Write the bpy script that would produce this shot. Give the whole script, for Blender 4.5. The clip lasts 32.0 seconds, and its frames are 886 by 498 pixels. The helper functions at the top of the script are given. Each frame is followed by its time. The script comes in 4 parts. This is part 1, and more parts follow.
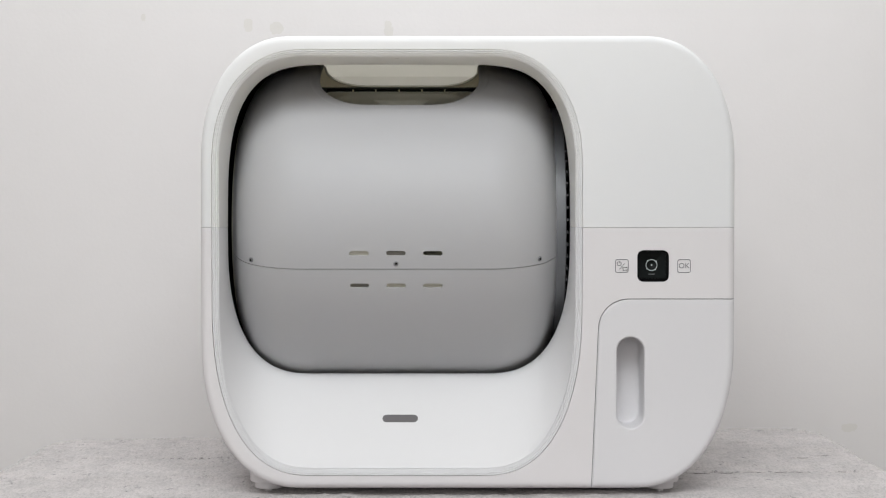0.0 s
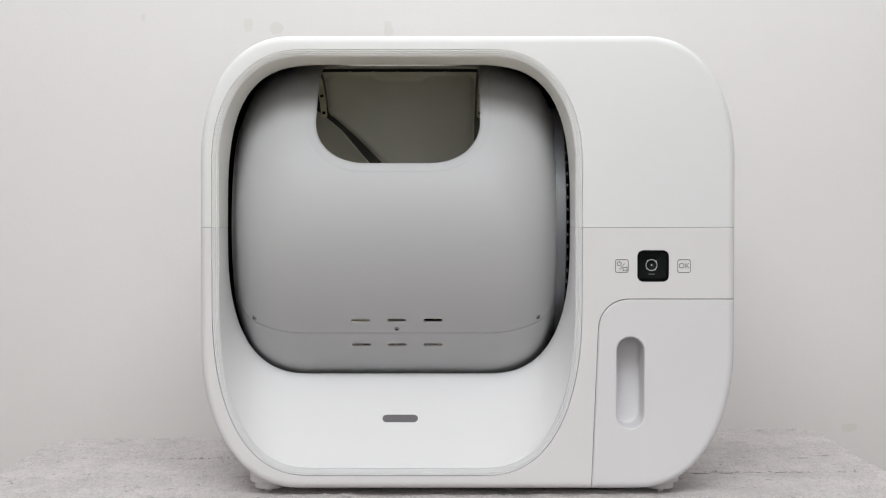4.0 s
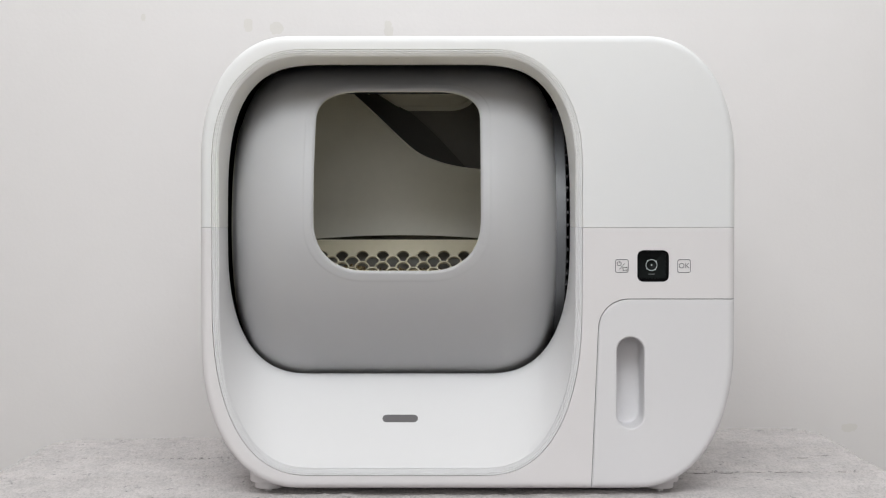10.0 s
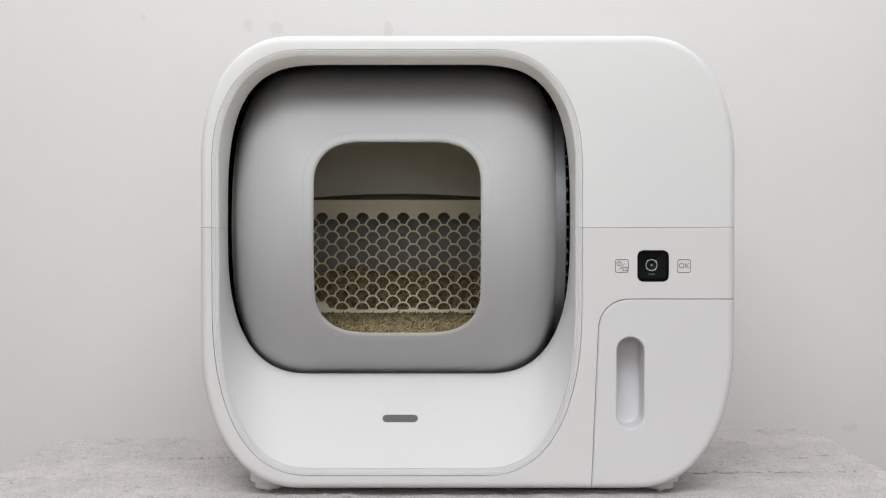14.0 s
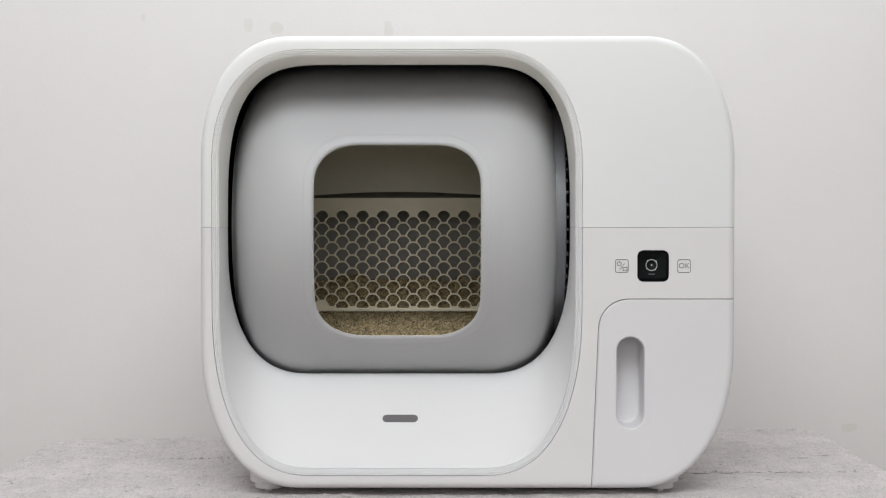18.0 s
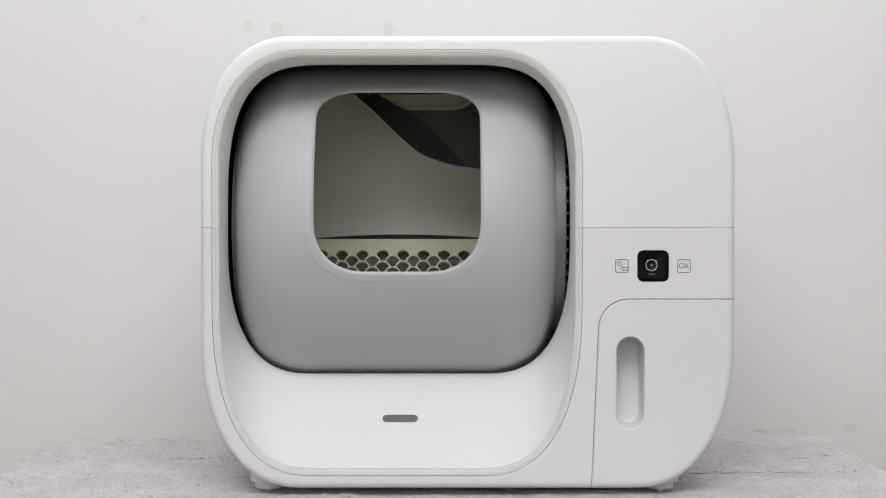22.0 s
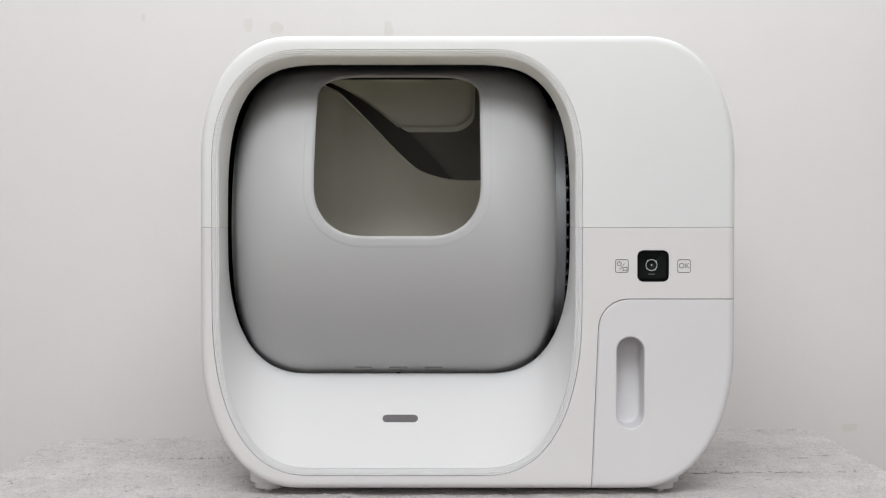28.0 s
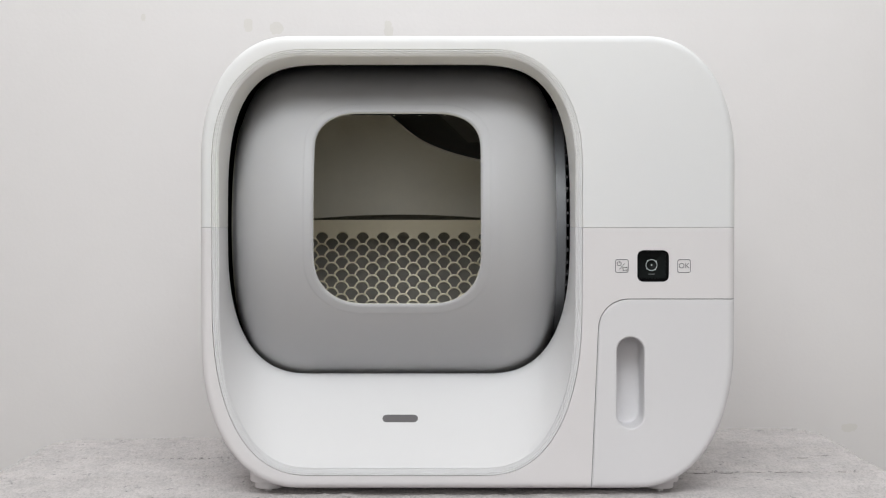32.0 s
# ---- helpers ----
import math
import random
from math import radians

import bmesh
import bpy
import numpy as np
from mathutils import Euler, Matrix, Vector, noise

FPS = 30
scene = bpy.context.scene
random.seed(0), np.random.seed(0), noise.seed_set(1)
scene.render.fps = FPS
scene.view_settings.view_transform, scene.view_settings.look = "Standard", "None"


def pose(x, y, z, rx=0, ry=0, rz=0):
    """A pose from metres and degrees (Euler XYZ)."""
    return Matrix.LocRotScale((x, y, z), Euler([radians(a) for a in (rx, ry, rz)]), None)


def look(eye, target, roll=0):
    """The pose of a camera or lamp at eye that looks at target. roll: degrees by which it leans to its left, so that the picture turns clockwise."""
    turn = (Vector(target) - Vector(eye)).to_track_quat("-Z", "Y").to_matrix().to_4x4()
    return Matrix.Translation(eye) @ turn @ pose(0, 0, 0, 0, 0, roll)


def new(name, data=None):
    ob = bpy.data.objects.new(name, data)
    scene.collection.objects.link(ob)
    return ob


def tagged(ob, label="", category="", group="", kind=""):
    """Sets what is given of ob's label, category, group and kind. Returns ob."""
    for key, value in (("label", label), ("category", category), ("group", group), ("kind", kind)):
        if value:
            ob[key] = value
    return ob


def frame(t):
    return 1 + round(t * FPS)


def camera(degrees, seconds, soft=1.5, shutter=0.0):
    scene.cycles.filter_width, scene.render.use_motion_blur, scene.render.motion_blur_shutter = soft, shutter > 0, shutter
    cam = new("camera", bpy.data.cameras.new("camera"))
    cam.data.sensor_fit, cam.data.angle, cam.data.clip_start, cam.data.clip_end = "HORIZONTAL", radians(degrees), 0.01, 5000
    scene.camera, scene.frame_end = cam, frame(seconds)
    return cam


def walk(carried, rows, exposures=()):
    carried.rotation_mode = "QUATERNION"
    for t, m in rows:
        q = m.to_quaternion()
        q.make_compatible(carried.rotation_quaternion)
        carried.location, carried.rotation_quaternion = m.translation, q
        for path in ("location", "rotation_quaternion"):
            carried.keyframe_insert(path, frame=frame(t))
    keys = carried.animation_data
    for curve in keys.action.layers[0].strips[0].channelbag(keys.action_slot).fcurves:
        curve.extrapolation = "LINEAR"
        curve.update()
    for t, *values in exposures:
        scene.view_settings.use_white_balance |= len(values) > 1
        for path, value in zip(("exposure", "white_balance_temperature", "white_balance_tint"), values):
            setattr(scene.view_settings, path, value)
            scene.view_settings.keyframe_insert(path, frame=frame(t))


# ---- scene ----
cam = camera(30.86, 32.0, soft=1.15)
EYE = (0.0, -1.8716, 0.330)
AIM = (0.0, 0.0, 0.2905)
walk(cam, [(0.0, look(EYE, AIM)), (32.0, look(EYE, AIM))], exposures=[(0.0, 0.0), (32.0, 0.0)])

# ---- light: a large soft ceiling panel over the table's front, plus two added fills, in a closed room ----
world = bpy.data.worlds.new("world")
scene.world = world
world.use_nodes = True
world.node_tree.nodes["Background"].inputs[0].default_value = (0.9, 0.95, 1.0, 1)
world.node_tree.nodes["Background"].inputs[1].default_value = 0.02


def area_lamp(name, eye, target, sx, sy, watts, colour):
    data = bpy.data.lights.new(name, "AREA")
    data.shape, data.size, data.size_y, data.energy, data.color = "RECTANGLE", sx, sy, watts, colour
    ob = new(name, data)
    ob.matrix_world = look(eye, target)
    return ob


area_lamp("ceiling_light", (-0.1, -1.74, 1.74), (-0.1, -1.72, 0.0), 1.5, 1.5, 51.5, (0.945, 0.98, 1.0))
# added unseen lamp that brightens the wall and the box's top
area_lamp("wall_fill_light", (0.05, 0.33, 1.74), (0.05, 0.34, 0.0), 3.2, 0.36, 18.5, (0.955, 0.985, 1.0))
# added low fill from behind the camera; there is no window there
area_lamp("front_fill_light", (-0.05, -3.6, 1.05), (-0.1, 0.0, 0.4), 2.4, 1.3, 19.5, (1.0, 0.978, 0.974))


# ---- materials ----
def material(name, colour, rough=0.5, metal=0.0, vary=0.04, scale=8.0, bump=0.0, bump_scale=400.0, emit=0.0, spec=0.5):
    """A procedural surface: colour drifting at two scales, roughness varied, fine relief."""
    m = bpy.data.materials.new(name)
    m.use_nodes = True
    nt = m.node_tree
    b = nt.nodes["Principled BSDF"]
    b.inputs["Metallic"].default_value = metal
    b.inputs["Specular IOR Level"].default_value = spec
    co = nt.nodes.new("ShaderNodeTexCoord")
    n1 = nt.nodes.new("ShaderNodeTexNoise")
    n1.inputs["Scale"].default_value, n1.inputs["Detail"].default_value = scale, 6
    n2 = nt.nodes.new("ShaderNodeTexNoise")
    n2.inputs["Scale"].default_value, n2.inputs["Detail"].default_value = scale * 14, 3
    add = nt.nodes.new("ShaderNodeMath")
    add.operation = "ADD"
    nt.links.new(co.outputs["Object"], n1.inputs["Vector"])
    nt.links.new(co.outputs["Object"], n2.inputs["Vector"])
    half = nt.nodes.new("ShaderNodeMath")
    half.operation = "MULTIPLY"
    half.inputs[1].default_value = 0.4
    nt.links.new(n2.outputs["Fac"], half.inputs[0])
    nt.links.new(n1.outputs["Fac"], add.inputs[0])
    nt.links.new(half.outputs[0], add.inputs[1])
    ramp = nt.nodes.new("ShaderNodeMapRange")
    ramp.inputs["From Min"].default_value, ramp.inputs["From Max"].default_value = 0.35, 1.05
    ramp.inputs["To Min"].default_value, ramp.inputs["To Max"].default_value = 1.0 - vary, 1.0 + vary
    nt.links.new(add.outputs[0], ramp.inputs["Value"])
    mul = nt.nodes.new("ShaderNodeVectorMath")
    mul.operation = "SCALE"
    mul.inputs[0].default_value = colour
    nt.links.new(ramp.outputs[0], mul.inputs["Scale"])
    nt.links.new(mul.outputs[0], b.inputs["Base Color"])
    rr = nt.nodes.new("ShaderNodeMapRange")
    rr.inputs["To Min"].default_value, rr.inputs["To Max"].default_value = max(0.02, rough - 0.06), min(1.0, rough + 0.06)
    nt.links.new(n1.outputs["Fac"], rr.inputs["Value"])
    nt.links.new(rr.outputs[0], b.inputs["Roughness"])
    if bump:
        n3 = nt.nodes.new("ShaderNodeTexNoise")
        n3.inputs["Scale"].default_value, n3.inputs["Detail"].default_value = bump_scale, 2
        nt.links.new(co.outputs["Object"], n3.inputs["Vector"])
        bp = nt.nodes.new("ShaderNodeBump")
        bp.inputs["Strength"].default_value, bp.inputs["Distance"].default_value = bump, 0.001
        nt.links.new(n3.outputs["Fac"], bp.inputs["Height"])
        nt.links.new(bp.outputs[0], b.inputs["Normal"])
    if emit:
        b.inputs["Emission Color"].default_value = (*colour, 1)
        b.inputs["Emission Strength"].default_value = emit
    return m


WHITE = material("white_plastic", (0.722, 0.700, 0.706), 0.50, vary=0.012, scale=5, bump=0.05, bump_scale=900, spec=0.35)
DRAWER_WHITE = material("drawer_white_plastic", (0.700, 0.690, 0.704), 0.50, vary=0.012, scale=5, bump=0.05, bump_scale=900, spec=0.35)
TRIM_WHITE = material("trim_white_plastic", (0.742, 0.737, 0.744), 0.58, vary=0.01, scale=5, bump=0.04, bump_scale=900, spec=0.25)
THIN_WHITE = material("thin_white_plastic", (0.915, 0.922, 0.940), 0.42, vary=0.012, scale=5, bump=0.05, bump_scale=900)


def let_light_through(m, share, colour):
    """Thin moulded plastic passes a part of the light that falls on its other side."""
    nt = m.node_tree
    out, body = nt.nodes["Material Output"], nt.nodes["Principled BSDF"]
    tr = nt.nodes.new("ShaderNodeBsdfTranslucent")
    tr.inputs["Color"].default_value = (*colour, 1)
    mix = nt.nodes.new("ShaderNodeMixShader")
    mix.inputs[0].default_value = share
    nt.links.new(body.outputs[0], mix.inputs[1])
    nt.links.new(tr.outputs[0], mix.inputs[2])
    nt.links.new(mix.outputs[0], out.inputs[0])


let_light_through(THIN_WHITE, 0.22, (1.0, 0.95, 0.80))
THIN_TRIM = material("thin_trim_plastic", (0.90, 0.908, 0.925), 0.40, vary=0.012, scale=5, bump=0.04, bump_scale=900)
let_light_through(THIN_TRIM, 0.26, (1.0, 0.95, 0.84))
SEAM = material("seam_grey", (0.75, 0.75, 0.75), 0.6)
DARKSEAM = material("seam_dark_grey", (0.10, 0.10, 0.10), 0.7)
GREY = material("drum_grey_plastic", (0.57, 0.571, 0.592), 0.52, vary=0.02, scale=6, bump=0.05, bump_scale=1100, spec=0.95)
let_light_through(GREY, 0.25, (0.90, 0.88, 0.82))
CREAM = material("cream_plastic", (0.91, 0.85, 0.66), 0.5, vary=0.05, scale=9, bump=0.05)
LINER = material("liner_grey_plastic", (0.67, 0.66, 0.59), 0.5, vary=0.05, scale=7, bump=0.05)
LID = material("lid_grey_plastic", (0.87, 0.86, 0.78), 0.5, vary=0.05, scale=7, bump=0.05)
INNER = material("cream_shell_plastic", (0.90, 0.85, 0.72), 0.5, vary=0.03, scale=9)
let_light_through(INNER, 0.7, (1.0, 0.95, 0.82))
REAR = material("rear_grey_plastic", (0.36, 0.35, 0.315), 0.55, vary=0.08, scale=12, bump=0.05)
SHADED_CHARCOAL = material("shaded_charcoal_plastic", (0.11, 0.106, 0.098), 0.6, vary=0.1, scale=9, bump=0.05)
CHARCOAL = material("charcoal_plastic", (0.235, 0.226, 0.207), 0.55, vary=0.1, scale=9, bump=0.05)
# near-black that paints shade in the chamber gap, slit and seam; also screws
DARK = material("shade_and_screw_black", (0.018, 0.018, 0.019), 0.9, vary=0.1, spec=0.05)
RINGGREY = material("ring_grey_plastic", (0.15, 0.155, 0.165), 0.35, vary=0.05)
TOOTH = material("tooth_grey_plastic", (0.07, 0.07, 0.075), 0.5, vary=0.1, scale=40)
METAL = material("screw_steel", (0.35, 0.35, 0.36), 0.35, metal=1.0)
BLACK = material("display_black_glass", (0.003, 0.003, 0.0035), 0.25, vary=0.0, spec=0.05)
SCREEN = material("screen_dark_glow", (0.010, 0.0115, 0.0115), 0.3, emit=0.07, vary=0.0, spec=0.05)
ICON = material("display_icon_glow", (0.40, 0.45, 0.45), 0.5, emit=0.08, vary=0.0)
ICONDIM = material("display_dim_glow", (0.10, 0.11, 0.11), 0.5, emit=0.02, vary=0.0)
PRINT = material("print_grey", (0.20, 0.20, 0.21), 0.6)
SENSOR = material("sensor_grey", (0.12, 0.112, 0.116), 0.5, vary=0.05, scale=60)
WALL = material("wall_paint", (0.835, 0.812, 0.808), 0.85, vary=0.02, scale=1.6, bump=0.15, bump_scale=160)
# tone of the unseen walls, set by how much light they should bounce
BOUNCEWALL = material("bounce_wall_grey", (0.74, 0.725, 0.705), 0.85, vary=0.02, scale=1.6)
CEIL = material("ceiling_paint", (0.80, 0.80, 0.79), 0.9, vary=0.02)
# the unseen floor is dark so that little light bounces up from it
FLOORM = material("unseen_floor_brown", (0.14, 0.11, 0.085), 0.5, vary=0.15)
STAIN = material("wall_stain", (0.785, 0.762, 0.735), 0.9, vary=0.03, scale=30)


# ---- mesh tools ----
def part(name, bm, mat, parent=None, label="", smooth=True):
    me = bpy.data.meshes.new(name)
    bm.normal_update()
    bm.to_mesh(me)
    bm.free()
    me.materials.append(mat)
    if smooth:
        for p in me.polygons:
            p.use_smooth = True
    ob = new(name, me)
    if parent:
        ob.parent = parent
    if label:
        tagged(ob, label)
    return ob


def sharp(ob, degrees=35):
    ob.data.set_sharp_from_angle(angle=radians(degrees))
    return ob


def box_bm(x0, x1, y0, y1, z0, z1, bevel=0.0, bm=None, seg=2):
    own = bmesh.new()
    bmesh.ops.create_cube(own, size=1)
    for v in own.verts:
        v.co = Vector((x0 + (v.co.x + 0.5) * (x1 - x0), y0 + (v.co.y + 0.5) * (y1 - y0), z0 + (v.co.z + 0.5) * (z1 - z0)))
    if bevel:
        bmesh.ops.bevel(own, geom=own.edges[:], offset=bevel, segments=seg, profile=0.5, affect="EDGES")
    if bm is None:
        return own
    me = bpy.data.meshes.new("t")
    own.to_mesh(me)
    bm.from_mesh(me)
    bpy.data.meshes.remove(me)
    own.free()
    return bm


def round_rect(x0, x1, z0, z1, wt, ht, wb, hb, n=2.2, k=20, nb=None):
    """A closed outline with superelliptic corners: wt, ht the size of the upper corners, wb, hb of the lower ones. Runs counter-clockwise."""
    pts = []
    for cx, cz, sx, sz, w, h, a0 in ((x1 - wt, z1 - ht, 1, 1, wt, ht, 0), (x0 + wt, z1 - ht, -1, 1, wt, ht, 1),
                                     (x0 + wb, z0 + hb, -1, -1, wb, hb, 0), (x1 - wb, z0 + hb, 1, -1, wb, hb, 1)):
        e = n if sz > 0 or nb is None else nb
        for i in range(k + 1):
            a = i / k * math.pi / 2
            if a0:
                a = math.pi / 2 - a
            pts.append((cx + sx * w * max(0.0, math.cos(a)) ** (2 / e), cz + sz * h * max(0.0, math.sin(a)) ** (2 / e)))
    out = []
    for p in pts:
        if not out or (Vector(p) - Vector(out[-1])).length > 1e-5:
            out.append(p)
    if (Vector(out[0]) - Vector(out[-1])).length < 1e-5:
        out.pop()
    return out


def resample(loop, n):
    """n points evenly along a closed loop, from its first point on."""
    p = np.array(list(loop) + [loop[0]])
    d = np.concatenate([[0], np.cumsum(np.hypot(*np.diff(p, axis=0).T))])
    s = np.linspace(0, d[-1], n, endpoint=False)
    return [(float(a), float(b)) for a, b in zip(np.interp(s, d, p[:, 0]), np.interp(s, d, p[:, 1]))]


def inset(loop, d):
    """The loop moved inwards by d (a counter-clockwise loop)."""
    p = np.array(loop)
    t = np.roll(p, -1, 0) - np.roll(p, 1, 0)
    t /= np.maximum(np.hypot(t[:, 0], t[:, 1]), 1e-9)[:, None]
    return [(float(a), float(b)) for a, b in p + d * np.stack([-t[:, 1], t[:, 0]], 1)]


def inside(x, z, loop):
    c, j = False, len(loop) - 1
    for i in range(len(loop)):
        (xi, zi), (xj, zj) = loop[i], loop[j]
        if (zi > z) != (zj > z) and x < (xj - xi) * (z - zi) / (zj - zi) + xi:
            c = not c
        j = i
    return c


def triangulate(loops, lines=(), grid=()):
    """Triangles of the plane between closed loops, open lines and loose points."""
    from_pts, edges = [], []
    for lp in loops:
        s = len(from_pts)
        from_pts += [Vector(p) for p in lp]
        edges += [(s + i, s + (i + 1) % len(lp)) for i in range(len(lp))]
    for ln in lines:
        s = len(from_pts)
        from_pts += [Vector(p) for p in ln]
        edges += [(s + i, s + i + 1) for i in range(len(ln) - 1)]
    from_pts += [Vector(p) for p in grid]
    import mathutils
    v, _, f, _, _, _ = mathutils.geometry.delaunay_2d_cdt(from_pts, edges, [], 0, 1e-6)
    return [tuple(a) for a in v], f


def tri_bm(verts, faces):
    bm = bmesh.new()
    used, m = {}, []
    for f in faces:
        for i in f:
            if i not in used:
                used[i] = bm.verts.new(verts[i])
        try:
            m.append(bm.faces.new([used[i] for i in f]))
        except ValueError:
            pass
    return bm


def loft_bm(rings, closed=True, caps=(False, False), bm=None):
    bm = bm or bmesh.new()
    vs = [[bm.verts.new(p) for p in r] for r in rings]
    n = len(rings[0])
    for a, b in zip(vs, vs[1:]):
        for i in range(n if closed else n - 1):
            j = (i + 1) % n
            try:
                bm.faces.new((a[i], a[j], b[j], b[i]))
            except ValueError:
                pass
    if caps[0]:
        bm.faces.new(vs[0])
    if caps[1]:
        bm.faces.new(vs[-1][::-1])
    return bm


def thicken(bm, thick, inner=0):
    """Gives an open sheet a second skin thick metres behind its normals, and closes its rims."""
    bm.normal_update()
    top = list(bm.faces)
    rim = [(e.verts[0], e.verts[1], e.link_faces[0]) for e in bm.edges if e.is_boundary]
    twin = {v: bm.verts.new(v.co - v.normal * thick) for v in list(bm.verts)}
    for f in top:
        bm.faces.new([twin[v] for v in reversed(f.verts)]).material_index = inner
    for a, b, f in rim:
        vs = list(f.verts)
        if vs[(vs.index(a) + 1) % len(vs)] is not b:
            a, b = b, a
        bm.faces.new((b, a, twin[a], twin[b]))
    return bm


def vcapsule(cx, cz, w, h, k=12):
    r = w / 2
    top = [(cx + r * math.cos(i / k * math.pi), cz + h / 2 - r + r * math.sin(i / k * math.pi)) for i in range(k + 1)]
    low = [(cx - r * math.cos(i / k * math.pi), cz - h / 2 + r - r * math.sin(i / k * math.pi)) for i in range(k + 1)]
    return top + low


def hcapsule(cx, cz, w, h, k=8):
    return [(cx + b, cz + a) for a, b in vcapsule(0, 0, h, w, k)][::-1]


# ---- the room ----
def room():
    X, Y0, Y1, Z0, Z1 = 2.6, -4.2, 0.75, -0.75, 1.80
    T = 0.12
    for name, b, m, lab in (
            ("floor", (-X - T, X + T, Y0 - T, Y1 + T, Z0 - T, Z0), FLOORM, "unseen floor, kept dark brown to cut bounced light"),
            ("ceiling", (-X - T, X + T, Y0 - T, Y1 + T, Z1, Z1 + T), CEIL, "plain white painted ceiling"),
            ("wall_north", (-X - T, X + T, Y1, Y1 + T, Z0, Z1), WALL, "plain off-white painted wall with faint grey marks"),
            ("wall_south", (-X - T, X + T, Y0 - T, Y0, Z0, Z1), BOUNCEWALL, "unseen plain wall, its grey set to steer bounced light"),
            ("wall_west", (-X - T, -X, Y0, Y1, Z0, Z1), BOUNCEWALL, "unseen plain wall, its grey set to steer bounced light"),
            ("wall_east", (X, X + T, Y0, Y1, Z0, Z1), BOUNCEWALL, "unseen plain wall, its grey set to steer bounced light")):
        tagged(part(name, box_bm(*b), m, smooth=False), lab, name.split("_")[0], kind="structure")


room()

# ---- the table ----
TX0, TX1, TY0, TY1 = -0.578, 0.580, -0.16, 0.552


def table():
    top = new("table")
    tagged(top, "low table under a grey plush blanket", "table")
    wood = material("table_wood", (0.30, 0.24, 0.18), 0.6, vary=0.15, scale=12)
    part("tabletop", box_bm(TX0 + 0.012, TX1 - 0.012, TY0 + 0.04, TY1 - 0.11, -0.040, -0.010, 0.004), wood, top)
    for x in (TX0 + 0.09, TX1 - 0.09):
        for y in (TY0 + 0.09, TY1 - 0.16):
            part("leg", box_bm(x - 0.03, x + 0.03, y - 0.03, y + 0.03, -0.75, -0.039, 0.004), wood, top)


def plush():
    m = bpy.data.materials.new("grey_plush")
    m.use_nodes = True
    nt = m.node_tree
    b = nt.nodes["Principled BSDF"]
    b.inputs["Roughness"].default_value = 0.95
    b.inputs["Specular IOR Level"].default_value = 0.1
    b.inputs["Sheen Weight"].default_value = 0.25
    b.inputs["Sheen Roughness"].default_value = 0.6
    co = nt.nodes.new("ShaderNodeTexCoord")

    def noise_at(scale, detail, stretch, rough=0.55):
        mp = nt.nodes.new("ShaderNodeMapping")
        mp.inputs["Scale"].default_value = stretch
        n = nt.nodes.new("ShaderNodeTexNoise")
        n.inputs["Scale"].default_value, n.inputs["Detail"].default_value, n.inputs["Roughness"].default_value = scale, detail, rough
        nt.links.new(co.outputs["Object"], mp.inputs["Vector"])
        nt.links.new(mp.outputs[0], n.inputs["Vector"])
        return n.outputs["Fac"]

    def ramp(fac, p0, c0, p1, c1):
        r = nt.nodes.new("ShaderNodeValToRGB")
        r.color_ramp.elements[0].position, r.color_ramp.elements[0].color = p0, (*c0, 1)
        r.color_ramp.elements[1].position, r.color_ramp.elements[1].color = p1, (*c1, 1)
        nt.links.new(fac, r.inputs[0])
        return r.outputs[0]

    def mult(a, c):
        x = nt.nodes.new("ShaderNodeMix")
        x.data_type, x.blend_type = "RGBA", "MULTIPLY"
        x.inputs["Factor"].default_value = 1.0
        nt.links.new(a, x.inputs["A"])
        nt.links.new(c, x.inputs["B"])
        return x.outputs["Result"]

    broad = noise_at(6, 5, (1.0, 1.6, 1.0))
    marble = noise_at(26, 6, (1.0, 0.6, 1.0), 0.68)
    fuzz = noise_at(330, 3, (1, 0.35, 1), 0.65)
    streak = noise_at(80, 6, (0.9, 0.45, 1.0), 0.7)
    col = ramp(broad, 0.3, (0.51, 0.474, 0.466), 0.7, (0.61, 0.569, 0.56))
    col = mult(col, ramp(marble, 0.36, (0.84, 0.85, 0.855), 0.58, (1, 1, 1)))
    col = mult(col, ramp(fuzz, 0.34, (0.76, 0.76, 0.76), 0.58, (1, 1, 1)))
    col = mult(col, ramp(streak, 0.31, (0.42, 0.42, 0.43), 0.405, (1, 1, 1)))
    nt.links.new(col, b.inputs["Base Color"])
    last = None
    for fac, st, dist in ((broad, 0.4, 0.005), (marble, 0.35, 0.003), (streak, 0.45, 0.0025), (fuzz, 0.6, 0.0012)):
        bp = nt.nodes.new("ShaderNodeBump")
        bp.inputs["Strength"].default_value, bp.inputs["Distance"].default_value = st, dist
        nt.links.new(fac, bp.inputs["Height"])
        if last:
            nt.links.new(last, bp.inputs["Normal"])
        last = bp.outputs[0]
    nt.links.new(last, b.inputs["Normal"])
    return m


